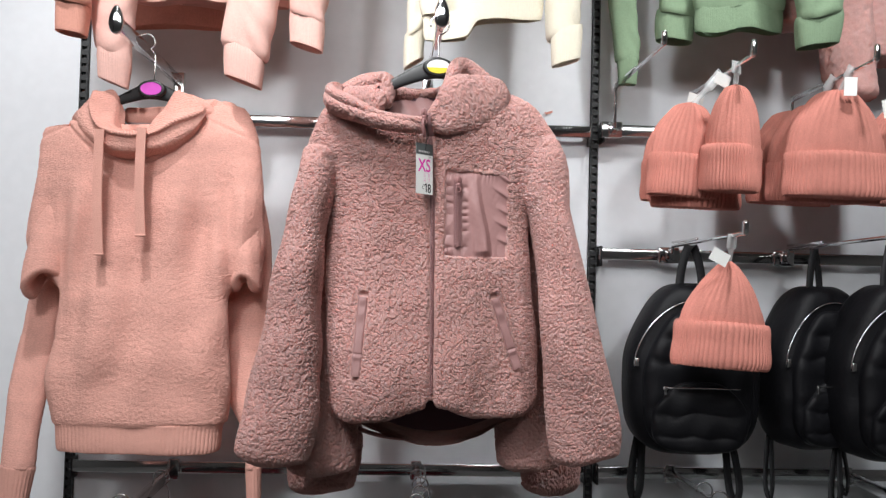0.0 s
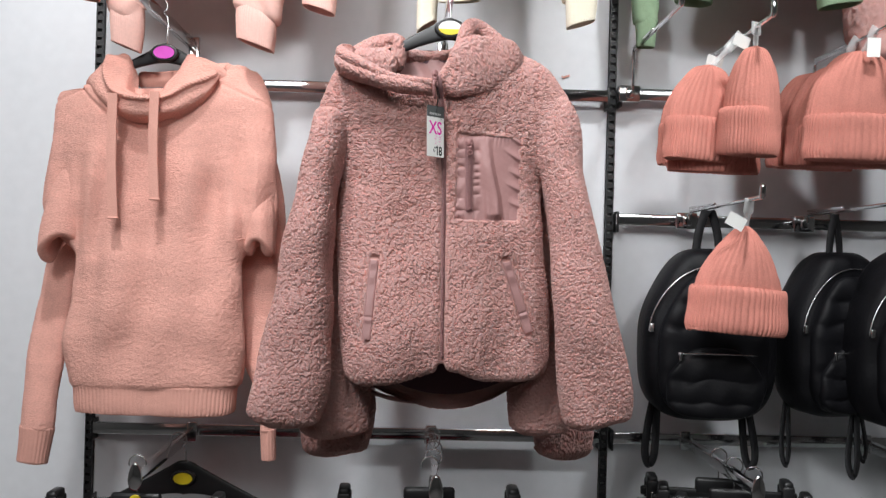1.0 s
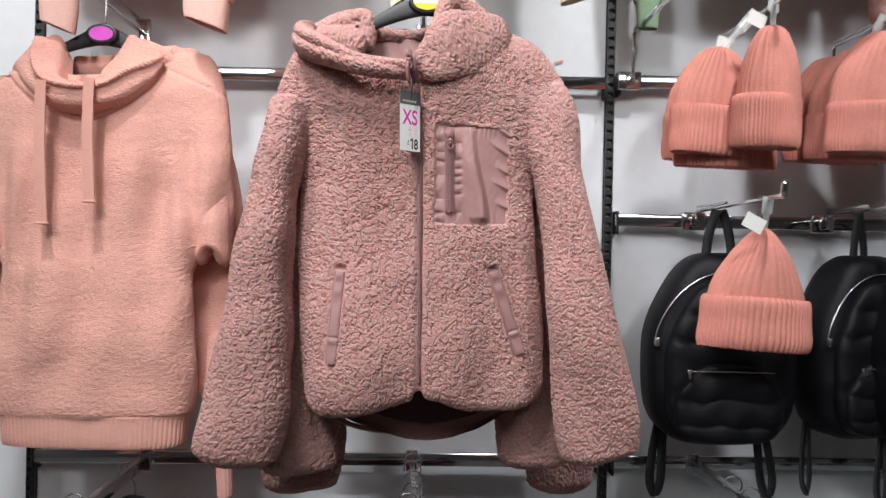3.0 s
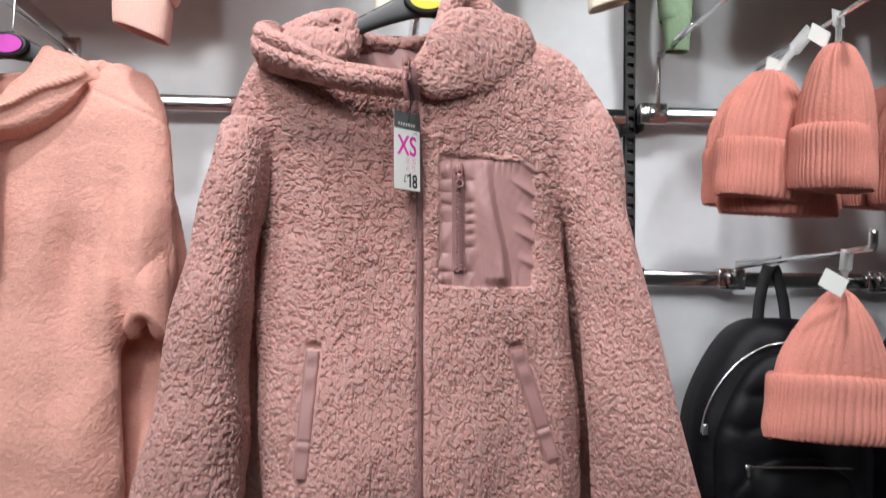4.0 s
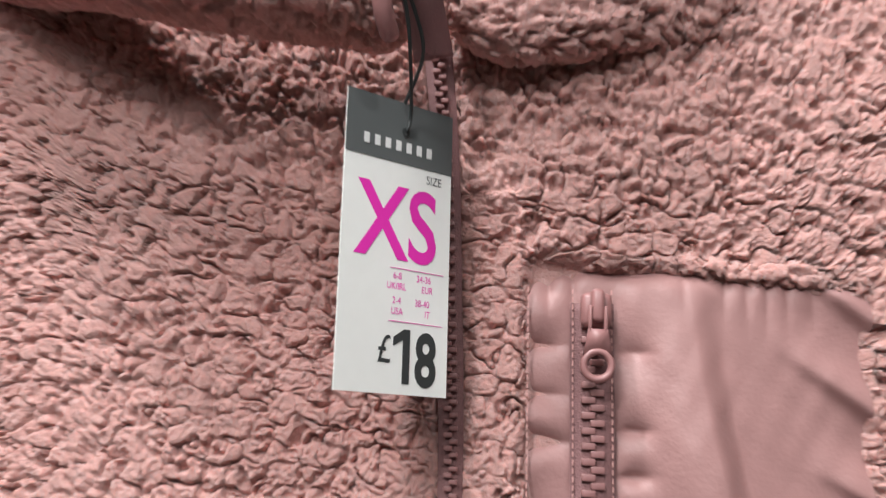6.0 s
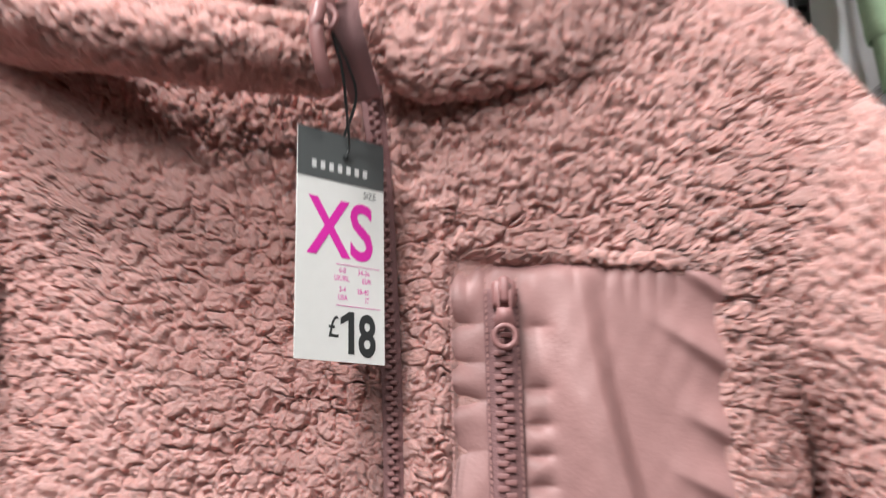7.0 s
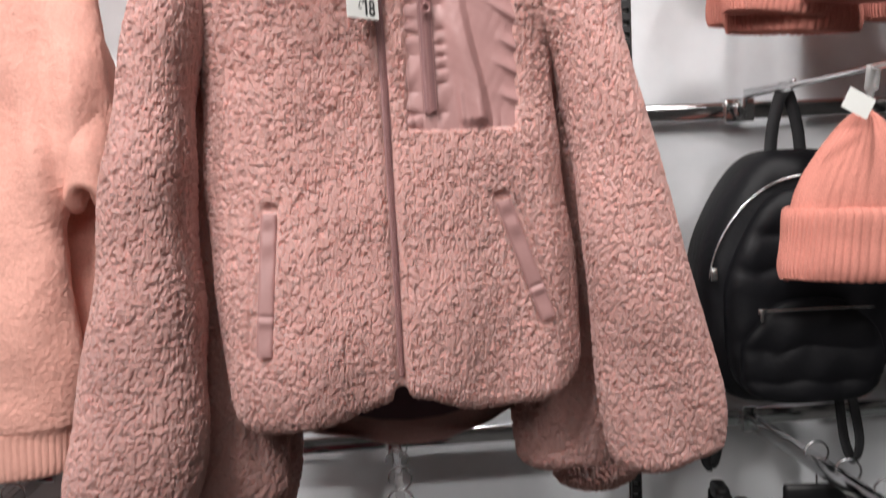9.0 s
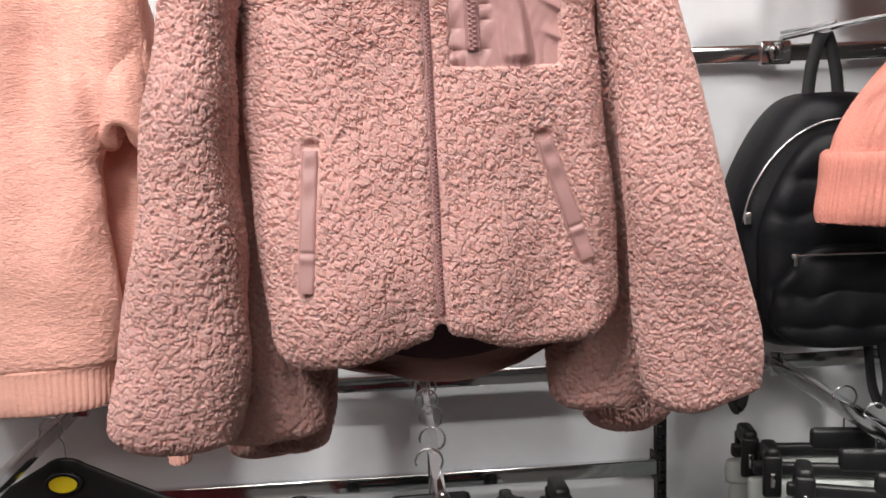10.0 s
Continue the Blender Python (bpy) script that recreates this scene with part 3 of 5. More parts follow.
def teddy_jacket(at):
    j = thing("teddy_jacket", at, "dusty pink teddy-fleece zip jacket with satin chest pocket", "jacket", "teddy jackets on the arm")
    P, N, keep = jacket_body(680, 60, 820, (-0.78, 0.62))
    D = fleece(P, N, 0.0047, keep=keep, folds=0.0032)
    part("jacket_body", solid(D), M_FLEECE, j)
    inner = (P - N * 0.014)[: -20 : 8, ::5]
    part("lining", solid(inner), M_LINING, j, "plum satin lining")
    for name, keys, seed in (("left_sleeve", SLEEVE_L, 3), ("right_sleeve", SLEEVE_R, 8)):
        P, N = tube(keys, 0, 540, p=2.3, theta=even_theta(215, 32), round_ends=0.02)
        P = P + N * fillet(outside_body(P), fillet_size(P[..., 0], P[..., 2]))[..., None]
        part(name.split("_")[1], solid(fleece(P, N, 0.0047, folds=0.005, seed=seed)), M_FLEECE, j)
    tape = [(i / 10, -0.128 + 0.264 * i / 10, 2.020, 1.325 + 0.012 * i / 10 + (0.026 if i < 5 else 0.024) * abs(i / 5 - 1) ** 2.6, 0.0065, 0.004) for i in range(11)]
    P, N = tube(tape, 16, 90, hint=(0, 1, 0), round_ends=0.004)
    part("hem_binding", solid(P), M_SATIN, j, "mauve binding of the back hem")
    # hood: two soft rolls on one side, a standing flap on the other, the crumpled back behind
    y = front_y
    part("hood_roll", rolled([(0, -0.010, 1.857, 1.904, .012, .010), (.22, -0.050, 1.847, 1.905, .017, .011), (.45, -0.095, 1.846, 1.911, .019, .012), (.68, -0.145, 1.866, 1.934, .026, .0135), (.85, -0.174, 1.898, 1.952, .026, .0135), (1, -0.168, 1.935, 1.960, .018, .013)], 90, 210, (0, 1, 0), depth=0.0044), M_FLEECE, j)
    part("hood_roll", rolled([(0, -0.012, 1.858, 1.892, .013, .0105), (.22, -0.050, 1.848, 1.895, .019, .012), (.45, -0.095, 1.846, 1.902, .020, .012), (.68, -0.145, 1.868, 1.919, .026, .0130), (.85, -0.175, 1.900, 1.938, .026, .013), (1, -0.168, 1.935, 1.950, .016, .012)], 90, 210, (0, 1, 0), seed=12, depth=0.0044), M_FLEECE, j)
    part("hood_back", rolled([(0, -0.172, 1.915, 1.955, .018, .014), (.3, -0.140, 1.940, 1.976, .026, .018), (.6, -0.105, 1.945, 1.987, .028, .019), (.85, -0.084, 1.935, 1.980, .020, .018), (1, -0.086, 1.925, 1.938, .013, .014)], 110, 130, (0, 1, 0), seed=14), M_FLEECE, j)
    part("hood_side", rolled([(0, -0.165, 1.900, 1.950, .016, .020), (.5, -0.125, 1.905, 1.945, .018, .026), (1, -0.085, 1.905, 1.940, .014, .022)], 90, 90, (0, 1, 0), seed=15), M_FLEECE, j)
    flap = [(0, -0.004, 1.872, 1.898, .018, .012), (.18, 0.024, 1.872, 1.915, .031, .014), (.38, 0.050, 1.879, 1.939, .051, .015), (.58, 0.080, 1.890, 1.951, .047, .016), (.8, 0.110, 1.902, 1.960, .036, .017), (1, 0.136, 1.912, 1.966, .021, .013)]
    part("hood_flap", rolled(flap, 150, 190, (0, 0, 1), seed=17, p=2.2, ends=0.016), M_FLEECE, j)
    part("hood_edge", rolled([(0, -0.006, 1.866, 1.908, .011, .011), (.20, 0.014, 1.874, 1.944, .012, .012), (.40, 0.030, 1.888, 1.983, .013, .012), (.55, 0.043, 1.904, 2.014, .014, .013), (.66, 0.060, 1.916, 2.016, .016, .014), (.82, 0.100, 1.920, 1.986, .018, .017), (1, 0.138, 1.920, 1.958, .016, .015)], 80, 260, (0, 1, 0.2), seed=21, ends=0.014), M_FLEECE, j)
    part("neck_back", rolled([(0, -0.090, 1.955, 1.974, .009, .008), (.5, -0.025, 1.975, 1.976, .010, .008), (1, 0.040, 1.955, 1.985, .009, .008)], 50, 90, (0, 0, 1), seed=25, depth=0.003), M_FLEECE, j)
    xs, zs = np.meshgrid(np.linspace(-0.10, 0.06, 40), np.linspace(1.88, 1.975, 24))
    S = np.stack([xs, 1.968 - 1.2 * (xs + 0.02) ** 2 - 0.35 * (1.965 - zs) + 0.002 * np.sin(xs * 160 + zs * 90), zs], -1)
    part("neck_lining", solid(S, False), M_SATIN, j, "mauve satin neck lining")
    # zip
    zs = np.linspace(1.434, 1.905, 60)
    tape = [(zip_x(z), front_y(zip_x(z), z) + 0.0035, z) for z in zs]
    zp = part("zip_tape", ribbon(tape, np.linspace(0.005, 0.0095, 160), (1, 0, 0), 0.001, 160), M_TAPE, j, "mauve zip tape")
    part("zip_teeth", zip_teeth(lambda s: (zip_x(1.436 + 0.464 * s), float(front_y(zip_x(1.436 + 0.464 * s), 1.436 + 0.464 * s)) + 0.0015, 1.436 + 0.464 * s), 225, 0.0016), M_TEETH, zp)
    part("zip_tape", ribbon([(-0.012, 1.846, 1.918), (-0.013, 1.836, 1.910), (-0.010, 1.838, 1.895), (-0.006, 1.856, 1.880)], 0.012, (1, 0, 0.2), 0.001, 40), M_TAPE, j, "mauve zip tape")
    slider(j, (-0.018, 1.833, 1.917), 1.0)
    part("pull_cord", wire([(-0.019, 1.822, 1.905), (-0.020, 1.820, 1.893), (-0.018, 1.823, 1.880), (-0.016, 1.830, 1.874)], 0.0028, 10, 8), M_TEETH, j, "mauve rubber pull tab")
    # chest pocket
    l, r, b, t = POCKET
    xs, zs = np.meshgrid(np.linspace(l - 0.002, r + 0.002, 130), np.linspace(b - 0.002, t + 0.002, 160))
    zs = zs - 0.08 * (xs - l) * (zs - b) / (t - b)
    u, v = (xs - l) / (r - l), (zs - b) / (t - b)
    d = u - 0.47 - 0.24 * (1 - v) - 0.015 * np.sin(v * 7)
    fold = 0.0095 * (smooth01(d, -0.26, -0.05) - smooth01(d, -0.02, 0.075)) * (0.30 + 0.70 * smooth01(-v, -1.0, -0.45))
    fold = fold + 0.0028 * np.exp(-((u - 0.40 - 0.10 * (1 - v)) / 0.028) ** 2) * smooth01(-v, -0.45, -0.05) + 0.0030 * np.exp(-((u - 0.56 - 0.10 * (1 - v)) / 0.03) ** 2) * smooth01(-v, -0.30, -0.02)
    for vk, reach in ((0.90, 0.30), (0.71, 0.34), (0.52, 0.22), (0.36, 0.28), (0.17, 0.24)):
        fold = fold + 0.0048 * np.exp(-((v - vk - 0.45 * (1 - u) * (0.6 + vk * 0.6)) / np.where(v > vk + 0.45 * (1 - u) * (0.6 + vk * 0.6), 0.055, 0.022)) ** 2) * smooth01(u, 1.02 - reach, 1.02)
    gather = 1.0 + 0.5 * np.sin(v * 23)
    pucker = lambda a, b, k: np.abs(np.sin(v * a + b * np.sin(v * 9 + k))) ** 0.55 - 0.7
    ruffle = 0.0062 * pucker(22, 1.2, 0) * gather * np.exp(-((u - 0.02) / 0.085) ** 2)
    ruffle = ruffle + 0.0052 * pucker(27, 1.6, 2) * np.exp(-((u - 0.315) / 0.045) ** 2) * smooth01(u, 0.24, 0.29)
    ruffle = ruffle + 0.0030 * (np.abs(np.sin(u * 26 + 3 * np.sin(u * 9))) ** 0.6 - 0.6) * (np.exp(-((v - 1) / 0.09) ** 2) + 0.5 * np.exp(-(v / 0.08) ** 2))
    ruffle = ruffle - 0.0055 * np.exp(-((v - 1.0) / 0.035) ** 2)
    Qp = np.stack([xs, 0 * xs, zs], -1).reshape(-1, 3)
    ruffle = ruffle + (0.0003 * swell(Qp, 0.030, 200) + 0.00012 * swell(Qp, 0.009, 210)).reshape(xs.shape)
    fold = fold * smooth01(v, -0.01, 0.07)
    sag = 0.003 * np.sin(math.pi * np.clip(u, 0, 1)) * np.sin(math.pi * np.clip(v, 0, 1))
    ys = front_y(xs, zs) + 0.0035 - fold - ruffle - sag
    pk = part("chest_pocket", solid(np.stack([xs, ys, zs], -1), False), M_SATIN, j, "mauve satin chest pocket panel")
    pz = lambda s: (0.0485 - 0.002 * s, float(front_y(0.047, 1.69 + 0.121 * s)) - 0.0005, 1.69 + 0.121 * s)
    part("zip_tape", ribbon([pz(s) for s in np.linspace(0, 1, 8)], 0.014, (1, 0, 0), 0.0014, 40), M_TAPE, pk, "mauve zip tape")
    part("zip_teeth", zip_teeth(lambda s: (pz(s)[0], pz(s)[1] - 0.0014, pz(s)[2]), 52, 0.0026, 0.0021), M_TEETH, pk)
    for dx in (-0.0062, 0.0062, -0.0205):
        part("stitching", join(*[box((pz(s)[0] + dx, pz(s)[1] - 0.0012, pz(s)[2]), (0.0005, 0.0007, 0.0016)) for s in np.linspace(-0.05, 1.03, 52)]), M_STITCH, pk, smooth=False, kind="stuff")
    slider(pk, (0.0475, float(front_y(0.047, 1.805)) - 0.002, 1.8085), 1.0)
    lip = [(i / 8, l - 0.004 + (r - l + 0.008) * i / 8, float(front_y(l + (r - l) * i / 8, t)) + 0.0045 + 0.001 * (i % 2), t + 0.005 - 0.08 * (r - l) * i / 8 - 0.001 * (i % 3), 0.0042, 0.0045) for i in range(9)]
    part("pocket_lip", rolled(lip, 40, 130, (0, 1, 0), seed=30, ends=0.006, depth=0.0035, folds=0.001), M_FLEECE, j)
    # slanted hip pockets
    for (x0, z0), (x1, z1) in SLITS:
        pts = [(x0 + (x1 - x0) * s, float(front_y(x0 + (x1 - x0) * s, z0 + (z1 - z0) * s)) - 0.002 - 0.010 * math.exp(-((z0 + (z1 - z0) * s - 1.45) / 0.07) ** 2) * (1 if x0 < 0 else 0.2), z0 + (z1 - z0) * s) for s in np.linspace(0, 1, 9)]
        n = 90
        K = curve([(i / 8, *q) for i, q in enumerate(pts)], np.linspace(0, 1, n))
        cr = np.linspace(-1, 1, 13)
        T = np.array([x1 - x0, z1 - z0]) / np.hypot(x1 - x0, z1 - z0)
        side = np.array([-T[1], 0, T[0]])
        rip = np.sin(np.linspace(0, 1, n) * 24 + 3 * np.sin(np.linspace(0, 5, n))) * 0.0009
        S = K[:, None] + side[None, None] * (cr * 0.0078)[None, :, None]
        S[..., 1] -= (0.0022 * (1 - np.abs(cr) ** 8)[None] + rip[:, None] * (1 - cr ** 2)[None])
        S[..., 1] += 0.0020 * np.exp(-((np.linspace(0, 1, n) - 0.72) / 0.012) ** 2)[:, None] - 0.0016 * np.exp(-((np.linspace(0, 1, n) - 0.76) / 0.03) ** 2)[:, None]
        part("hip_pocket_welt", solid(S, False), M_SATIN, j, "mauve satin pocket welt")
    return j


teddy_jacket((0.0, 1.93, 1.36))


def plain_jacket(at, dy, lift, left, right, drop):
    """A jacket further back on the arm, of which sleeves and hem show."""
    j = thing("teddy_jacket", at, "dusty pink teddy-fleece jacket hanging behind another", "jacket", "teddy jackets on the arm")
    P, N, keep = jacket_body(110, 24, 110)
    P = P + np.array([0, dy, lift])
    part("jacket_body", solid(fleece(P, N, 0.005, folds=0.004, seed=31)), M_FLEECE, j)
    for keys, k in ((SLEEVE_L, left), (SLEEVE_R, right)):
        K = [(s, x + k * s, y + dy, z - drop * s, a, b * 0.8) for s, x, y, z, a, b in keys]
        P, N = tube(K, 0, 340, p=2.3, theta=even_theta(140, 16), round_ends=0.02)
        part("sleeve", solid(fleece(P, N, 0.0060, folds=0.007, seed=33)), M_FLEECE, j)
    return j


plain_jacket((0.0, 2.06, 1.36), 0.125, 0.03, 0.080, -0.090, 0.042)
plain_jacket((0.02, 2.18, 1.34), 0.225, 0.03, 0.075, -0.022, 0.105)


# ---- swing tag ----
def swing_tag():
    TL, TR = np.array([-0.0299, 1.8451, 1.8667]), np.array([-0.0003, 1.8707, 1.8663])
    R = TR - TL
    w = np.linalg.norm(R)
    R /= w
    U = np.array([-0.0217, 0.0415, 0.9989])
    U -= R * (U @ R)
    U /= np.linalg.norm(U)
    O = np.cross(R, U)
    h = 0.0880
    g = thing("price_tag", tuple(TL), "white card swing tag with grey head, magenta size and price", "price tag")

    def slab(x0, x1, z0, z1, d0, d1):
        V = [TL + R * x + U * z - (-O) * d for d in (d0, d1) for x, z in ((x0, z0), (x1, z0), (x1, z1), (x0, z1))]
        return np.array(V), [(0, 1, 2, 3), (7, 6, 5, 4), (0, 4, 5, 1), (1, 5, 6, 2), (2, 6, 7, 3), (3, 7, 4, 0)]

    part("card", slab(0, w, -h, 0, -0.0004, 0), M_CARD, g, smooth=False)
    part("card_head", slab(0, w, -0.0195, 0, 0.0001, 0.0002), M_HEAD, g, "grey printed head", smooth=False)
    for i in range(7):
        part("logo_bar", slab(w * (0.155 + 0.098 * i), w * (0.155 + 0.098 * i) + 0.0019, -0.0158, -0.0126, 0.0003, 0.0004), M_BAR, g, smooth=False)
    at = lambda x, z: TL + R * (x * w) + U * (-z * h) + O * 0.00015
    lettering("XS", 0.0312, M_PINKINK, g, at(0.130, 0.552), R, U, 0.80, bold=0.0005)
    lettering("SIZE", 0.0038, M_HEAD, g, at(0.75, 0.272), R, U, 0.85)
    for s, x, z in (("6-8", .50, .622), ("UK/IRL", .445, .657), ("34-36", .715, .622), ("EUR", .765, .657), ("2-4", .50, .705), ("USA", .49, .740), ("38-40", .705, .705), ("IT", .80, .740)):
        lettering(s, 0.0029, M_PINKINK, g, at(x - 0.03, z), R, U, 0.80)
    for z in (0.585, 0.762):
        part("rule", slab(w * 0.44, w * 0.94, -z * h - 0.00016, -z * h, 0.0001, 0.0002), M_PINKINK, g, smooth=False)
    lettering("£", 0.0115, M_INK, g, at(0.345, 0.900), R, U, 0.85)
    lettering("8", 0.0215, M_INK, g, at(0.690, 0.965), R, U, 0.74, bold=0.0006)
    one = [(0.0046, 0.0), (0.0046, 0.0125), (0.0012, 0.0106), (0.0012, 0.0132), (0.0050, 0.0157), (0.0072, 0.0157), (0.0072, 0.0)]
    part("lettering", (np.array([at(0.46, 0.965) + R * a + U * b for a, b in one]), [tuple(range(7))]), M_INK, g, smooth=False)
    hole = TL + R * (w * 0.53) - U * 0.0095
    th = np.linspace(0, 2 * math.pi, 20, endpoint=False)
    ring = np.stack([np.stack([hole + (R * math.cos(q) + U * math.sin(q)) * k + O * 0.0007 for q in th]) for k in (0.0001, 0.0014)])
    part("punched_hole", solid(ring), M_INK, g)
    part("string", wire([tuple(hole + O * 0.0012), tuple(hole + U * 0.006 + O * 0.003), (-0.012, 1.842, 1.876), (-0.013, 1.836, 1.886), (-0.016, 1.829, 1.897)], 0.0006, 6, 8), M_INK, g, "thin black string")
    part("string", wire([tuple(hole - O * 0.001), tuple(hole + U * 0.007 - O * 0.002), (-0.009, 1.850, 1.878), (-0.011, 1.842, 1.888), (-0.016, 1.829, 1.897)], 0.0006, 6, 8), M_INK, g, "thin black string")
    return g


swing_tag()


# ---- hangers ----
def hanger(c, half, drop, sticker, hook_top, thick=1.0, label="black plastic hanger with a face of the size sticker disc, any white part a painted reflection and chrome hook"):
    """A moulded top hanger with its disc at c; hook_top is the crown of the wire hook."""
    x, y, z = c
    h = thing("hanger", (x, y, z), label, "hanger", "clothes hangers")
    th = np.linspace(0, 2 * math.pi, 40, endpoint=False)
    # shoulders
    keys = []
    for i, s in enumerate(np.linspace(-1, 1, 17)):
        q = abs(s)
        keys.append((i / 16, x + half * s, y + 0.012 - 0.016 * (1 - q) ** 2, z - drop * q ** 1.25, thick * (0.0075 + 0.0125 * (1 - q) ** 2.5), 0.0045))
    P, _ = tube(keys, 24, 90, hint=(0, 0, 1), p=3.0, round_ends=0.01)
    part("shoulder_bar", solid(P), M_BLACK, h)
    prof = ((0.001, .01), (-0.008, .8), (-0.009, 1.0), (-0.006, 1.06), (0.004, 1.06), (0.006, .01))
    D = np.array([[(x + 0.026 * k * math.cos(q), y - 0.004 + d, z + 0.0165 * k * math.sin(q)) for q in th] for d, k in prof])
    part("disc_holder", solid(D[1:]), M_BLACK, h)
    for m, (z0, z1) in sticker:
        G = np.array([[(x + 0.0205 * k * math.cos(q), y - 0.0148, z + np.clip(0.0125 * k * math.sin(q), z0, z1)) for q in th] for k in (0.01, 1.0)])
        part("disc_face", solid(G), m, h, "face of the size sticker disc, any white part a painted reflection")
    hx, hy, hz = hook_top
    r = 0.017
    pts = [(x, y + 0.006, z + 0.015), (x, y + 0.006, hz - 2 * r - 0.01)]
    pts = [(x, y + 0.006, z + 0.012), (x + 0.001, y + 0.006, (z + 0.012 + hz - 2.6 * r) / 2), (x, hy, hz - 2.4 * r)]
    pts += [(hx + r * math.sin(a), hy, hz - r + r * math.cos(a)) for a in np.linspace(2.5, -1.9, 10)]
    part("hook", wire(pts, 0.0016, 8, 4, hint=(0, 1, 0)), M_CHROME, h, "bent chrome wire hook")
    return h


# the disc's white upper half is a reflection put in as colour over the yellow
hanger((0.008, 1.917, 2.013), 0.165, 0.075, ((M_YELLOW, (-1, -0.002)), (M_DISC_REFLECTION, (-0.0021, 1))), (0.010, 1.925, 2.112))
hanger((-0.548, 2.112, 1.994), 0.125, 0.048, ((M_MAGENTA, (-1, 1)),), (-0.566, 2.12, 2.108))

# ---- the peach hoodie ----
HOOD_BODY = [(0, -0.560, 2.150, 1.960, .100, .024), (.03, -0.560, 2.148, 1.954, .138, .030), (.07, -0.558, 2.146, 1.943, .178, .036), (.11, -0.556, 2.143, 1.928, .203, .041), (.15, -0.555, 2.141, 1.900, .214, .045), (.21, -0.553, 2.140, 1.850, .219, .047), (.31, -0.551, 2.138, 1.760, .224, .050), (.42, -0.551, 2.137, 1.668, .226, .053), (.47, -0.553, 2.136, 1.630, .206, .055), (.52, -0.553, 2.134, 1.590, .177, .057),
             (.62, -0.549, 2.132, 1.525, .170, .058), (.80, -0.552, 2.130, 1.410, .174, .060), (.92, -0.553, 2.130, 1.345, .168, .060), (1, -0.553, 2.130, 1.333, .160, .056)]


def wool(P, N, folds=0.004, seed=60, fine=0.0006):
    Q = P.reshape(-1, 3)
    f1, f2, who = worley(Q / np.array([0.0062, 0.0062, 0.0036]), seed)
    h = swell(Q * np.array([1.0, 1.0, 0.35]), 0.09, seed) * folds + swell(Q * np.array([1.0, 1.0, 0.25]), 0.035, seed + 2) * folds * 0.22 - f1 * fine * 1.6 + who * fine
    return P + N * h.reshape(P.shape[:2])[..., None]


def ribbed(keys, nu, nv, ribs, depth=0.0013, hint=(1, 0, 0), p=2.2, ends=0.004, seed=70, folds=0.002):
    P, N = tube(keys, nu, nv, hint=hint, p=p, round_ends=ends)
    d = np.linalg.norm(np.diff(np.concatenate([P[nv // 2], P[nv // 2][:1]]), axis=0), axis=1)
    u = np.concatenate([[0], np.cumsum(d)[:-1]]) / d.sum()
    w = np.abs(np.sin(math.pi * ribs * u)) ** 0.7 - 0.6
    P = wool(P, N, folds, seed, 0.0003)
    return solid(P + N * (w * depth)[None, :, None])


def sleeve_piece(keys, nu=90, nv=140, seed=61, folds=0.005, p=2.2):
    P, N = tube(keys, nu, nv, p=p, round_ends=0.006)
    return solid(wool(P, N, folds, seed))


hoodie = thing("knit_hoodie", (-0.55, 2.13, 1.28), "peach brushed-knit hoodie with flat drawstrings on black hanger", "hoodie")
P, N = tube(HOOD_BODY, 0, 240, p=2.8, theta=even_theta(240, 60, 2.8, 3.4))
P[..., 2] -= 0.055 * (1 - smooth01(np.abs(P[..., 0] + 0.56), 0.06, 0.11)) * smooth01(P[..., 2], 1.92, 1.955)
xx, zz = P[..., 0], P[..., 2]
upper = smooth01(zz, 1.50, 1.66) * smooth01(-zz, -1.88, -1.74)
pleat = 0.007 * np.exp(-((xx + 0.405 + 0.10 * (zz - 1.6)) / 0.016) ** 2) * upper - 0.010 * np.exp(-((xx + 0.378 + 0.06 * (zz - 1.6)) / 0.014) ** 2) * upper - 0.004 * np.exp(-((xx + 0.59) / 0.03) ** 2) * smooth01(zz, 1.6, 1.8)
pleat = pleat + (0.006 * np.exp(-((xx + 0.690 - 0.10 * (zz - 1.6)) / 0.016) ** 2) - 0.009 * np.exp(-((xx + 0.716 - 0.08 * (zz - 1.6)) / 0.014) ** 2)) * upper * smooth01(-zz, -1.88, -1.70)
seam = -0.0024 * np.exp(-((zz - 1.985 + 0.42 * np.abs(xx + 0.55)) / 0.0028) ** 2) * (np.abs(xx + 0.55) > 0.085)
join_z = 1.845 + np.where(xx < -0.573, 4.3, 6.2) * (xx + 0.573) ** 2
seam = seam + (0.0045 * smooth01(zz - join_z, -0.002, 0.003) - 0.003 * np.exp(-((zz - join_z + 0.003) / 0.0025) ** 2)) * (np.abs(xx + 0.573) < 0.15)
part("hoodie_body", solid(wool(P, N, (0.0015 + 0.009 * smooth01(-zz, -1.86, -1.72) * smooth01(zz, 1.35, 1.44)).ravel(), 60, 0.0009) + N * (pleat + seam)[..., None]), M_KNIT, hoodie)
part("hem_rib", ribbed([(0, -0.553, 2.130, 1.340, .164, .057), (.15, -0.553, 2.130, 1.332, .161, .056), (.8, -0.553, 2.128, 1.285, .156, .052), (1, -0.553, 2.128, 1.278, .152, .048)], 560, 46, 92, p=2.8), M_RIB, hoodie, "ribbed hem band")
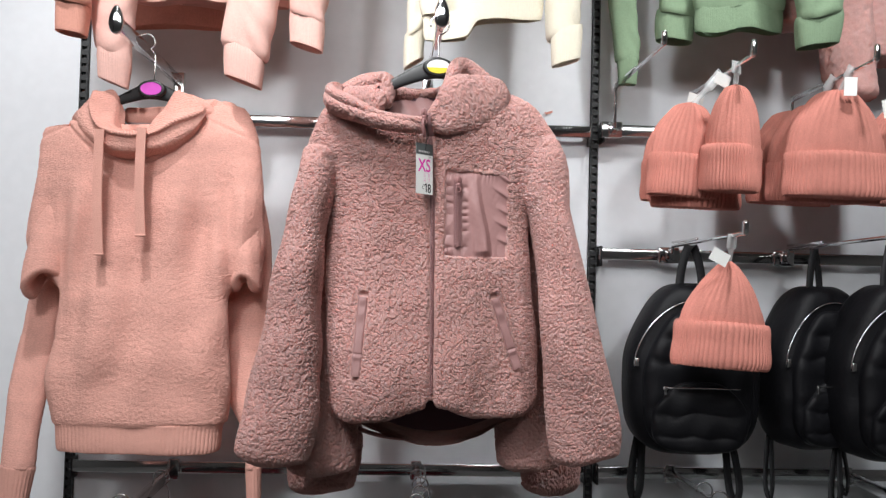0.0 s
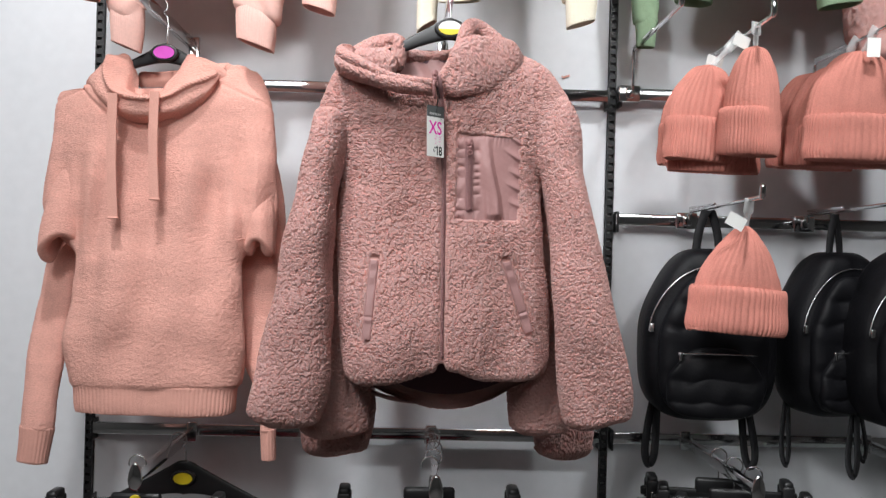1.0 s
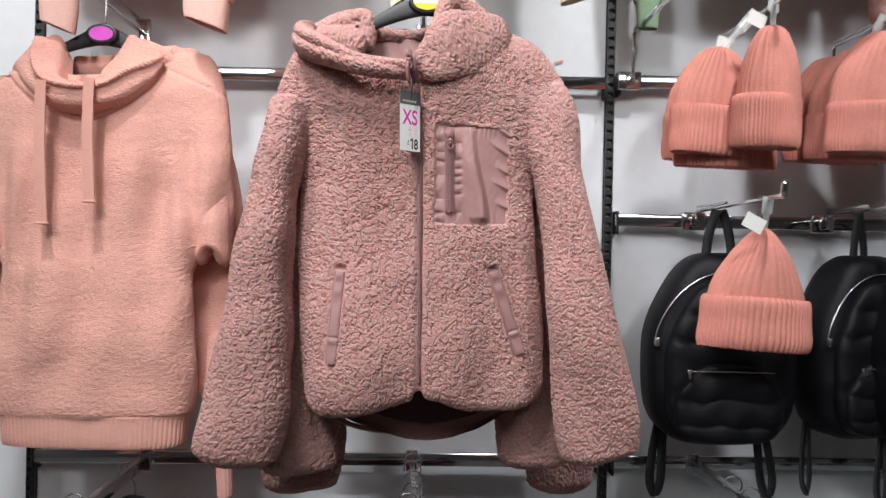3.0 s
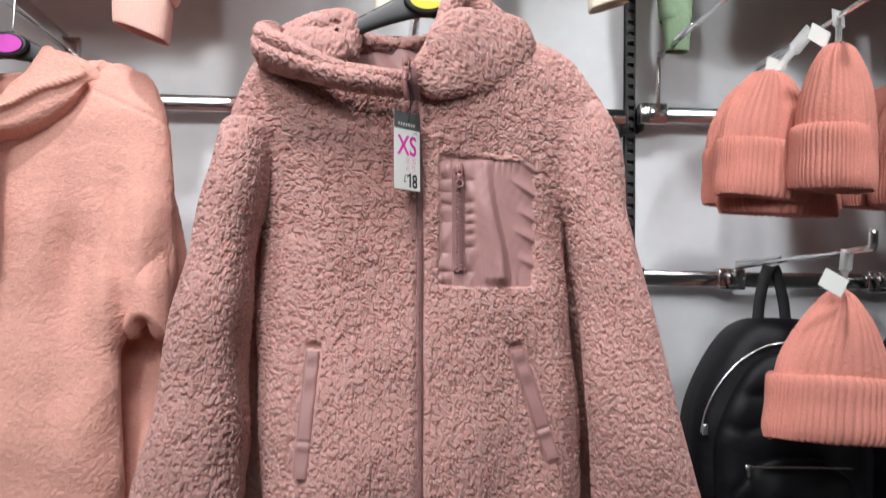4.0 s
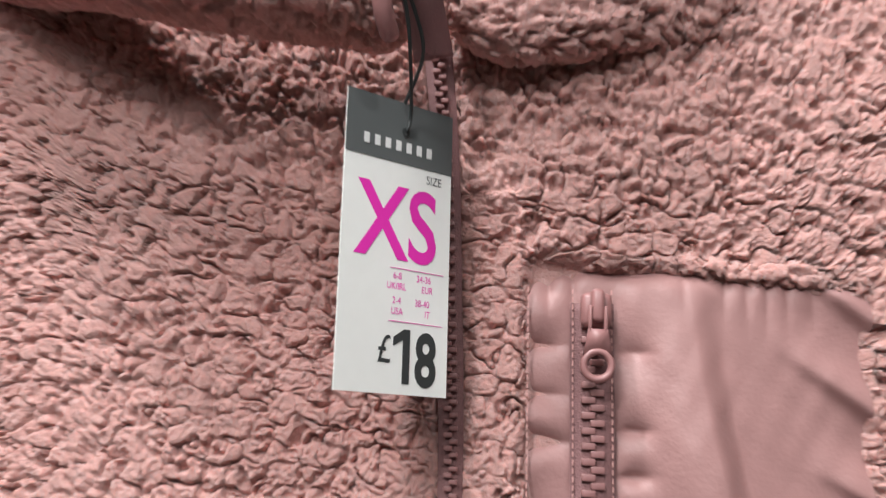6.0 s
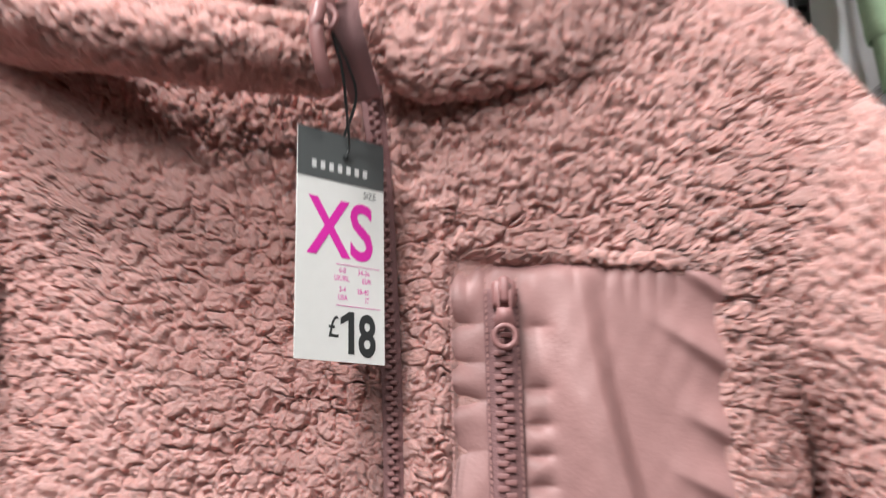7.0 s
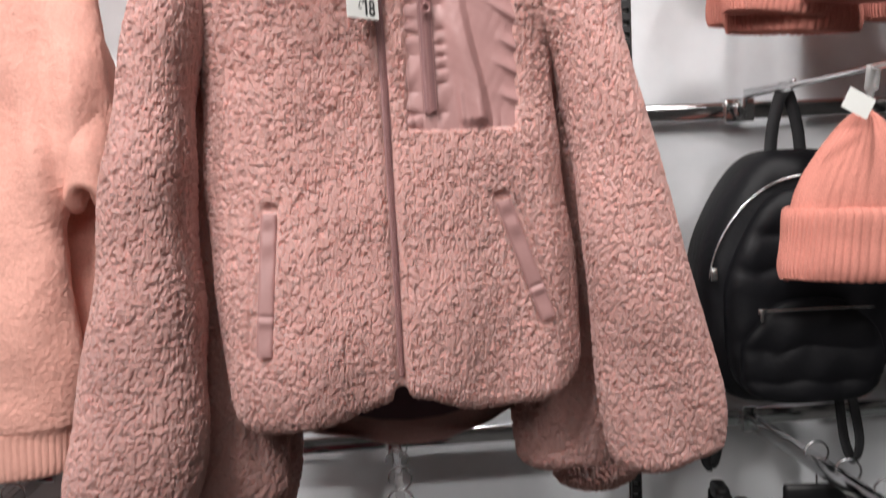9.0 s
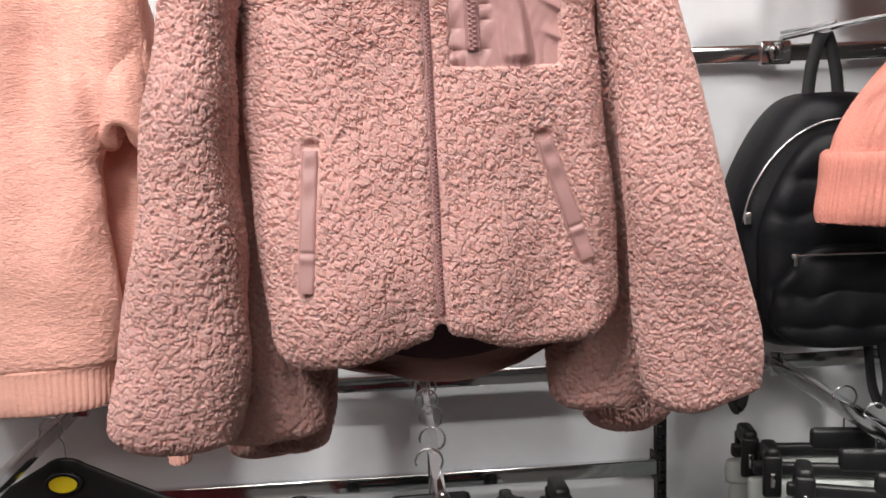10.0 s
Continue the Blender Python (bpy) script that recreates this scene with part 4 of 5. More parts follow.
def open_lobe(keys, seed, slant=0.0):
    """The upper sleeve, which ends in a slack open fold over the elbow."""
    P, N = tube(keys, 90, 90, p=2.2)
    d = np.clip((P[..., 0] - keys[-1][1]) / keys[-1][4], -1, 1)
    P[..., 2] += 0.026 * (1 - d ** 2) * np.linspace(0, 1, 90)[:, None] ** 3 + slant * d * np.linspace(0, 1, 90)[:, None] ** 2
    W = wool(P, N, 0.004, seed)
    lip = [W[-1] - N[-1] * (0.011 * (1 - math.cos(q))) - np.array([0, 0, 0.009]) * math.sin(q) for q in np.linspace(0.3, math.pi, 9)]
    inside = W[-6::-6] - N[-6::-6] * 0.022
    return solid(np.concatenate([W, np.array(lip), inside], 0))


part("upper_sleeve", open_lobe([(0, -0.720, 2.150, 1.82, .020, .016), (.25, -0.732, 2.144, 1.76, .030, .032), (.6, -0.741, 2.138, 1.69, .037, .040), (.85, -0.745, 2.134, 1.64, .040, .044), (1, -0.748, 2.130, 1.602, .041, .044)], 61, 0.022), M_KNIT, hoodie)
part("upper_sleeve", open_lobe([(0, -0.375, 2.150, 1.82, .020, .016), (.25, -0.362, 2.144, 1.76, .030, .032), (.6, -0.357, 2.138, 1.69, .033, .040), (.85, -0.357, 2.134, 1.64, .033, .044), (1, -0.358, 2.130, 1.606, .034, .042)], 63), M_KNIT, hoodie)
SL = [(0, -0.748, 2.190, 1.72, .022, .022), (.22, -0.765, 2.208, 1.60, .030, .026), (.38, -0.777, 2.206, 1.525, .034, .030), (.56, -0.786, 2.176, 1.41, .037, .032), (.78, -0.788, 2.150, 1.31, .037, .030), (.93, -0.788, 2.138, 1.245, .036, .028), (1, -0.789, 2.134, 1.232, .032, .026)]
SR = [(0, -0.368, 2.180, 1.88, .012, .022), (.2, -0.354, 2.190, 1.76, .024, .026), (.45, -0.364, 2.204, 1.60, .050, .026), (.68, -0.362, 2.194, 1.43, .050, .026), (.85, -0.334, 2.165, 1.31, .020, .026), (1, -0.333, 2.156, 1.235, .015, .020)]
part("sleeve", sleeve_piece(SL), M_KNIT, hoodie)
part("sleeve", sleeve_piece(SR, seed=66), M_KNIT, hoodie)
part("cuff", ribbed([(0, -0.788, 2.134, 1.25, .033, .026), (.3, -0.790, 2.134, 1.228, .031, .025), (1, -0.796, 2.132, 1.172, .029, .022)], 130, 24, 24), M_RIB, hoodie, "ribbed cuff")
part("cuff", ribbed([(0, -0.334, 2.156, 1.25, .016, .020), (1, -0.331, 2.156, 1.180, .015, .018)], 80, 24, 16), M_RIB, hoodie, "ribbed cuff")
SEAM = [(-.707, 2.118, 1.931), (-.687, 2.104, 1.901), (-.642, 2.090, 1.866), (-.587, 2.084, 1.853), (-.521, 2.088, 1.861), (-.486, 2.096, 1.878), (-.456, 2.108, 1.911), (-.434, 2.120, 1.944)]
FOLD = [(-.664, 2.106, 1.986), (-.666, 2.086, 1.955), (-.640, 2.064, 1.911), (-.588, 2.052, 1.894), (-.532, 2.056, 1.897), (-.488, 2.068, 1.924), (-.438, 2.090, 1.953), (-.466, 2.112, 1.984)]
RIM = [(-.622, 2.116, 1.988), (-.616, 2.098, 1.950), (-.611, 2.074, 1.916), (-.586, 2.062, 1.9005), (-.547, 2.066, 1.906), (-.533, 2.078, 1.931), (-.517, 2.098, 1.957), (-.502, 2.114, 1.992)]


def along(rows, n):
    return curve([(i / (len(rows) - 1), *q) for i, q in enumerate(rows)], np.linspace(0, 1, n))


na, nb = 300, 130
A, B, C = along(SEAM, na), along(FOLD, na), along(RIM, na)
deep = C + (np.array([-0.570, 2.140, 1.875]) - C) * 0.34
bands = [(0, A + np.array([0, 0.006, 0])), (.12, A * .82 + B * .18 + np.array([0, -0.007, 0])), (.32, A * .5 + B * .5 + np.array([0, -0.010, -0.004])), (.55, B + np.array([0, 0.001, -0.002])), (.62, B * .93 + C * .07 + np.array([0, -0.005, 0.001])), (.78, B * .5 + C * .5 + np.array([0, -0.004, 0])), (.90, C + np.array([0, -0.002, 0])), (1, deep)]
P = np.stack([curve([(v, *g[i]) for v, g in bands], np.linspace(0, 1, nb)) for i in range(na)], 1)
N = normals(P, False)
if N[..., 1].mean() > 0:
    N = -N
v = np.linspace(0, 1, nb)[:, None]
ribs = (np.abs(np.sin(np.linspace(0, 1, na) * math.pi * 62)) ** 0.8)[None] * 0.0021 * smooth01(v, 0.55, 0.60) * smooth01(-v, -0.97, -0.90)
part("hood", solid(wool(P, N, 0.0018, 80, 0.0006) + N * ribs[..., None], False), M_KNIT, hoodie, "folded hood with ribbed edges")
P, N = tube([(0, -0.512, 2.122, 1.980, .012, .012), (.4, -0.488, 2.118, 1.976, .018, .016), (.75, -0.455, 2.122, 1.962, .018, .018), (1, -0.425, 2.130, 1.946, .014, .014)], 70, 120, hint=(0, 1, 0), round_ends=0.012)
part("hood_fold", solid(wool(P, N, 0.0015, 82)), M_KNIT, hoodie)
P, N = tube([(0, -0.615, 2.150, 1.948, .018, .006), (.5, -0.560, 2.158, 1.950, .018, .006), (1, -0.500, 2.150, 1.955, .018, .006)], 30, 60, hint=(0, 0, 1), round_ends=0.01)
part("hood_inside", solid(wool(P, N, 0.001)), M_RIB, hoodie)
part("neck_label", box((-0.575, 2.149, 1.925), (0.06, 0.002, 0.018), 0.0005), M_TIP, hoodie, "dark neck label")
for x0, z0, x1, z1, tip in ((-0.628, 1.902, -0.6215, 1.662, 0.0), (-0.549, 1.908, -0.5445, 1.700, 0.0)):
    cord = part("drawstring", ribbon([(x0, 2.046, z0), ((x0 + x1) / 2 - 0.003, 2.046, (z0 + z1) / 2), (x1, 2.047, z1)], 0.0175, (1, 0, 0), 0.0032, 40), M_RIB, hoodie, "flat knitted drawstring", smooth=False)
    part("cord_knot", box((x1, 2.047, z1 + 0.002), (0.021, 0.0065, 0.005), 0.002), M_RIB, cord)


# ---- beanies ----
def beanie_shape(width, depth, height, cuff, squash=0.0, full=0.0):
    """Body and cuff of a flat-hanging ribbed beanie, tip at the top, in local metres."""
    a, b = width / 2, depth / 2
    h, c = height, cuff
    dome = [(0, 0, 0, 0.012, a * .93, b * .8), (.30, 0, 0, h * .33, a * .90, b * .95), (.50, 0, 0, h * .52, a * .80, b), (.68, 0.002, 0, h * .70, a * .60, b * .95), (.84, 0.003, 0, h * .86, a * .36, b * .8), (.95, 0.004, 0, h * .965, a * .16, b * .5), (1, 0.004, 0, h, a * .05, b * .2)]
    dome = [(q, x, y, z, w + full * a * k, d) for (q, x, y, z, w, d), k in zip(dome, (0, .04, .09, .15, .17, .13, .05))]
    P, N = tube(dome, 190, 60, p=2.1, round_ends=0.010 * full)
    u = np.linspace(0, 1, 190, endpoint=False)
    ribs = np.abs(np.sin(math.pi * 34 * u))[None] ** 0.8 * 0.0020
    gather = -0.004 * np.exp(-((np.abs(u - 0.75)) / 0.012) ** 2)[None] * smooth01(P[..., 2], h * .4, h * .9)
    B = wool(P, N, 0.002 + squash, 90, 0.0004) + N * (ribs + gather)[..., None]
    band = [(0, 0, 0, 0.002, a * .90, b * .85), (.06, 0, 0, -0.002, a * .97, b * 1.06), (.14, 0, 0, 0.004, a * 1.0, b * 1.16), (.55, 0, 0, c * .55, a * .985, b * 1.22), (.88, 0, 0, c * .97, a * .955, b * 1.20), (.95, 0, 0, c * 1.0, a * .93, b * 1.10), (1, 0, 0, c * .97, a * .90, b * .95)]
    P, N = tube(band, 372, 28, p=2.3)
    if N[14, :, :2].ravel() @ (P[14, :, :2].ravel()) < 0:
        N = -N
    u = np.linspace(0, 1, 372, endpoint=False)
    ribs = (np.abs(np.sin(math.pi * 62 * u))[None] ** 0.7 - 0.5) * 0.0029
    C = wool(P, N, 0.0015 + squash, 95, 0.0003) + N * ribs[..., None]
    return B, C


def beanie(at, turn=0.0, lean=0.0, size=(0.200, 0.062, 0.205, 0.088), full=1.0, group="coral beanies on hooks", fold=0.0, hang=None, tag=None, label="coral ribbed knit beanie with turned-up cuff on a hook"):
    b = thing("beanie_hat", at, label, "hat", group)
    B, C = beanie_shape(*size, full=full)
    m = np.array(pose(0, 0, 0, 0, lean, turn).to_3x3())
    for name, S in (("crown", B), ("cuff", C)):
        Q = S.copy()
        if fold:
            Q[..., 1] += fold * Q[..., 0] ** 2 * 14
        part(name, solid(Q @ m.T + np.array(at)), M_HAT, b, "ribbed turned-up cuff" if name == "cuff" else "")
    top = np.array(at) + m @ np.array([0.004, -0.004, size[2] - 0.006])
    if hang is not None:
        hx, hy, hz = hang
        part("hang_tab", ribbon([tuple(top), ((top[0] + hx) / 2, (top[1] + hy) / 2 - 0.002, (top[2] + hz) / 2), (hx, hy, hz)], [0.012] * 12 + [0.022] * 12, (1, 0.2, 0), 0.0006, 24), M_CLEAR, b, "clear plastic hang tab")
    if tag is not None:
        c, rz, ry = tag
        part("paper_tag", box(c, (0.040, 0.0006, 0.026), turn=pose(0, 0, 0, 8, ry, rz)), M_CARD, b, "white paper tag", smooth=False)
    return b


beanie((0.585, 2.300, 1.822), 12, 0, (0.205, 0.05, 0.210, 0.09))
beanie((0.572, 2.232, 1.826), 20, 2, (0.205, 0.055, 0.208, 0.088), hang=(0.655, 2.25, 2.108), tag=((0.600, 2.26, 2.046), 15, 10))
beanie((0.643, 2.170, 1.836), -48, 3, (0.125, 0.085, 0.225, 0.092), hang=(0.655, 2.165, 2.112), tag=((0.625, 2.165, 2.071), 20, 16))
beanie((0.600, 2.255, 1.806), 4, 0, (0.205, 0.05, 0.200, 0.08))
beanie((0.845, 2.330, 1.828), 8, 0, (0.210, 0.05, 0.215, 0.09))
beanie((0.870, 2.260, 1.826), -6, 0, (0.215, 0.055, 0.222, 0.088), hang=(0.912, 2.25, 2.108))
beanie((0.885, 2.185, 1.832), 2, 0, (0.240, 0.062, 0.232, 0.092), hang=(0.912, 2.17, 2.112), tag=((0.890, 2.135, 2.060), -5, 92))
beanie((1.080, 2.27, 1.826), 5, 0, (0.22, 0.055, 0.225, 0.09), tag=((1.01, 2.20, 2.03), 5, 80))
beanie((0.599, 2.090, 1.471), 5, 3, (0.206, 0.066, 0.212, 0.088), full=0.0, hang=(0.617, 2.075, 1.738), tag=((0.580, 2.045, 1.690), 10, 25))


# ---- backpacks ----
def backpack(at, w, h, d, turn=0.0, group="black backpacks on the wall"):
    """A small rounded nylon backpack hanging from its loop; at is the middle of its base."""
    b = thing("backpack", at, "small black quilted nylon backpack with silver zips", "backpack", group)
    m = np.array(pose(0, 0, 0, 0, 0, turn).to_3x3())
    place = lambda V: np.asarray(V) @ m.T + np.array(at)
    z = np.linspace(0, 1, 60)

    def shell(w, h, d, y, puff, z0=0.0, rows_of=0.0):
        th = np.linspace(0, 2 * math.pi, 120, endpoint=False)
        rows = []
        face = list(np.linspace(0.0, 0.82, 26))
        for k, s in zip(face + [.90, .96, 1.0, 1.0, .96, .85, .5, 0.0], [-1 + 0.07 * q ** 4 / 0.45 for q in face] + [-.85, -.70, -.42, .45, .75, .93, 1, 1]):
            x = np.sign(np.cos(th)) * np.abs(np.cos(th)) ** 0.62 * w / 2 * k
            v = np.sin(th)
            zz = np.where(v > 0, np.abs(v) ** 0.85, -np.abs(v) ** 0.5) * h / 2 * k
            x = x * (1 - 0.24 * smooth01(zz / h, 0.0, 0.5))
            rows.append(np.stack([x, np.full(120, y + s * d / 2), zz + h / 2 + z0], -1))
        G = np.array(rows)
        Q = G.reshape(-1, 3)
        quilt = 1.6 * (np.abs(np.sin(math.pi * (Q[:, 2] + 0.004 * swell(Q, 0.08, 3)) / rows_of)) ** 0.45 - 0.8) * smooth01(-Q[:, 1], -y, -y + d * 0.3) if rows_of else 0.0
        G[..., 1] -= ((0.5 * swell(Q, 0.07, 7) + 1.0 * quilt) * puff).reshape(G.shape[:2])
        return G

    part("main_body", solid(place(shell(w, h, d, 0, 0.004))), M_BAG, b)
    part("front_panel", solid(place(shell(w * .80, h * .82, d * .35, -d * .48, 0.0045, 0.012, 0.052))), M_BAG, b)
    pk = part("front_pocket", solid(place(shell(w * .70, h * .40, d * .30, -d * .62, 0.0040, 0.015, 0.048))), M_BAG, b)
    zz = h * .405
    part("pocket_zip", solid(place(wire([(-w * .28, -d * .78, zz), (0, -d * .80, zz + 0.001), (w * .28, -d * .78, zz)], 0.0015, 8, 8)[0].reshape(-1, 8, 3))), M_SILVER, b, "silver pocket zip")
    part("zip_pull", (place(join(box((-w * .27, -d * .815, zz - 0.006), (0.005, 0.003, 0.016), 0.001), box((-w * .27, -d * .80, zz), (0.010, 0.006, 0.008), 0.002))[0]), join(box((0, 0, 0), (0.005, 0.003, 0.016), 0.001), box((0, 0, 0), (0.010, 0.006, 0.008), 0.002))[1]), M_SILVER, b, "silver zip pull")
    arc = [(-w * .48 * math.cos(q) * (1 - 0.10 * math.sin(q)), -d * .50, h * .50 + h * .40 * math.sin(q)) for q in np.linspace(0.05, math.pi - 0.05, 13)]
    V, F = wire(arc, 0.0015, 8, 5)
    part("main_zip", (place(V), F), M_SILVER, b, "silver arched zip")
    V, F = box((-w * .455, -d * .53, h * .54), (0.010, 0.006, 0.018), 0.002)
    part("zip_pull", (place(V), F), M_SILVER, b, "silver zip pull")
    V, F = ribbon([(-0.030, -0.012, h * .95), (-0.024, -0.008, h + 0.03), (-0.010, 0.0, h + 0.075), (0.002, 0.012, h + 0.084), (0.014, 0.022, h + 0.075), (0.028, 0.028, h + 0.03), (0.034, 0.03, h * .95)], 0.019, (1, 0.15, 0.0), 0.0025, 60)
    part("hang_loop", (place(V), F), M_STRAP, b, "black webbing loop")
    for s in (-1, 1):
        V, F = ribbon([(s * w * .36, d * .3, 0.03), (s * w * .40, d * .25, -0.03), (s * w * .42, d * .20, -0.085), (s * w * .385, d * .18, -0.112), (s * w * .345, d * .22, -0.085), (s * w * .33, d * .30, -0.02), (s * w * .32, d * .35, 0.03)], 0.021, (1, 0.6, 0), 0.0025, 70)
        part("shoulder_strap", (place(V), F), M_STRAP, b, "dangling black webbing strap")
    return b


backpack((0.606, 2.290, 1.262), 0.292, 0.376, 0.135, -4)
backpack((0.905, 2.310, 1.272), 0.270, 0.366, 0.120, 14)
backpack((1.030, 2.215, 1.265), 0.292, 0.380, 0.135, 4)


# ---- sweatshirts hanging above ----
def sweatshirt(at, material, rib_material, pieces, hems, label, group):
    """Sleeves with ribbed cuffs and the lower part of the body; the rest goes on up out of sight."""
    s = thing("sweatshirt", at, label, "sweatshirt", group)
    for i, (x, y, z, a, b, lean, depth, tilt) in enumerate(pieces):
        top = 2.75
        K = [(0, x + lean, y + depth, top, a * 1.5, b * 1.5), (.45, x + lean * .55, y + depth * .5, z + 0.36, a * 1.35, b * 1.4), (.78, x + lean * .2, y + depth * .15, z + 0.15, a * 1.20, b * 1.2), (.93, x + lean * .08, y, z + 0.080, a * 1.10, b * 1.08), (.985, x + lean * .07, y, z + 0.060, a * 1.045, b * 1.03), (1, x + lean * .06, y, z + 0.056, a * .98, b * .96)]
        P, N = tube([(*k[:5], k[5] * 0.75) for k in K], 64, 120, p=2.7)
        near = smooth01(-P[..., 2], -z - 0.26, -z - 0.07)
        wrinkle = 0.0020 * np.sin(P[..., 2] * 110 + 5 * np.sin((P[..., 0] - x) * 34 + i * 2.1) + i) * near * (0.4 + 0.6 * np.sin((P[..., 0] - x) * 50 + i))
        S = wool(P, N, 0.0055, 101 + i, 0.0002) + N * wrinkle[..., None]
        S[..., 2] += (S[..., 0] - x) * tilt * near
        part("sleeve", solid(S), material, s)
        P, N = tube([(0, x + lean * .07, y, z + 0.066, a * .95, b * .70), (.2, x + lean * .05, y, z + 0.056, a * .98, b * .72), (.85, x, y, z + 0.008, a * .93, b * .66), (1, x, y, z, a * .91, b * .64)], 208, 16, p=2.7)
        u = np.linspace(0, 1, 208, endpoint=False)
        C = wool(P, N, 0.0050, 70 + i, 0.0002) + N * ((np.abs(np.sin(math.pi * 52 * u)) ** 0.7 - 0.6) * 0.0004)[None, :, None]
        lip = [C[-1] - N[-1] * q - np.array([0, 0, d]) for q, d in ((0.0003, 0.0006), (0.0016, 0.0009), (0.0026, 0.0004))]
        C = np.concatenate([C, np.array(lip), C[::-5] - N[::-5] * 0.003], 0)
        C[..., 2] += (C[..., 0] - x) * tilt
        part("cuff", solid(C), rib_material, s, "ribbed cuff")
    for i, (x0, x1, y, b, z0, sag, tilt, *step) in enumerate(hems):
        c, a = (x0 + x1) / 2, (x1 - x0) / 2
        P, N = tube([(0, c, y, 2.75, a * 1.02, b * 1.4), (.6, c, y, z0 + 0.25, a * 1.03, b * 1.2), (.88, c, y, z0 + 0.07, a * 1.04, b * 1.1), (1, c, y, z0 + 0.05, a * .99, b)], 110, 72, p=2.6)
        xs, dz = step if step else (c, 0.0)
        P = wool(P, N, 0.008, 120 + i, 0.0002)
        near = smooth01(-P[..., 2], -z0 - 0.20, -z0 - 0.06)
        P[..., 2] += near * ((P[..., 0] - c) * tilt + sag * np.sin((P[..., 0] - c) / a * 4.5 + 1.0) - dz * smooth01(-P[..., 0], -xs - 0.012, -xs + 0.012))
        part("sweatshirt_body", solid(P), material, s)
        V, F = ribbed([(0, c, y, z0 + 0.056, a * .99, b), (.2, c, y, z0 + 0.05, a, b * 1.02), (.85, c, y, z0 + 0.006, a * .99, b), (1, c, y, z0, a * .97, b * .96)], 420, 22, 110, 0.0005, ends=0.0, folds=0.003)
        V[:, 2] += (V[:, 0] - c) * tilt + sag * np.sin((V[:, 0] - c) / a * 4.5 + 1.0) - dz * smooth01(-V[:, 0], -xs - 0.012, -xs + 0.012)
        part("hem_rib", (V, F), rib_material, s, "ribbed hem")
    return s


sweatshirt((-0.36, 2.09, 2.0), M_PINKSWEAT, M_PINKSWEAT, [(-0.365, 2.085, 2.010, 0.041, 0.042, 0.035, 0.04, -0.35)], [(-0.62, -0.42, 2.22, 0.022, 2.205, 0.004, 0.05)], "pale pink cotton sweatshirt hanging on the arm above", "sweatshirts hanging above")
sweatshirt((-0.25, 2.12, 2.06), M_PINKSWEAT, M_PINKSWEAT, [(-0.248, 2.115, 2.092, 0.033, 0.04, 0.0, 0.05, -0.30), (-0.622, 2.11, 2.003, 0.034, 0.036, -0.02, 0.03, -0.40)], [(-0.55, -0.30, 2.28, 0.022, 2.215, -0.004, 0.0)], "washed pink cotton sweatshirt hanging on the arm above", "sweatshirts hanging above")
sweatshirt((-0.68, 2.1, 2.08), M_PEACHSWEAT, M_PEACHSWEAT, [(-0.690, 2.05, 2.085, 0.034, 0.04, 0.02, 0.05, -0.15)], [(-0.74, -0.43, 2.35, 0.022, 2.185, 0.003, 0.02)], "peach cotton sweatshirt hanging on the arm above", "sweatshirts hanging above")
sweatshirt((0.10, 2.1, 2.06), M_CREAM, M_CREAM, [(0.268, 2.055, 2.066, 0.029, 0.036, -0.012, 0.05, 0.30), (-0.030, 2.12, 2.072, 0.022, 0.032, 0.04, 0.05, 0.6)], [(-0.015, 0.222, 2.07, 0.018, 2.143, 0.004, 0.12, 0.080, 0.026)], "cream cotton sweatshirt hanging on the arm above", "sweatshirts hanging above")
sweatshirt((0.62, 2.32, 2.15), M_GREEN, M_GREEN, [(0.480, 2.40, 2.105, 0.026, 0.03, -0.03, 0.02, 0.0), (0.575, 2.33, 2.195, 0.042, 0.040, 0.03, 0.04, -0.1), (0.815, 2.12, 2.140, 0.046, 0.042, -0.03, 0.03, 0.15)], [(0.60, 0.80, 2.27, 0.024, 2.205, 0.006, 0.05)], "sage green cotton sweatshirt hanging on the arm above", "sweatshirts hanging above")
fl = thing("teddy_jacket", (0.95, 2.3, 2.05), "dusty pink teddy-fleece garment hanging above the hats", "jacket", "teddy jackets hanging above")
for K, sd in (([(0, 0.95, 2.33, 2.75, .06, .05), (.6, 0.955, 2.30, 2.33, .060, .05), (1, 0.962, 2.27, 2.055, .052, .045)], 3), ([(0, 0.86, 2.36, 2.75, .09, .05), (.6, 0.865, 2.36, 2.45, .10, .05), (1, 0.87, 2.36, 2.24, .10, .05)], 9), ([(0, 1.06, 2.33, 2.75, .10, .05), (.6, 1.06, 2.33, 2.40, .10, .05), (1, 1.06, 2.33, 2.16, .10, .05)], 12)):
    P, N = tube(K, 80, 150, p=2.3, round_ends=0.015)
    part("sleeve", solid(fleece(P, N, 0.005, folds=0.004, seed=sd)), M_FLEECE, fl)


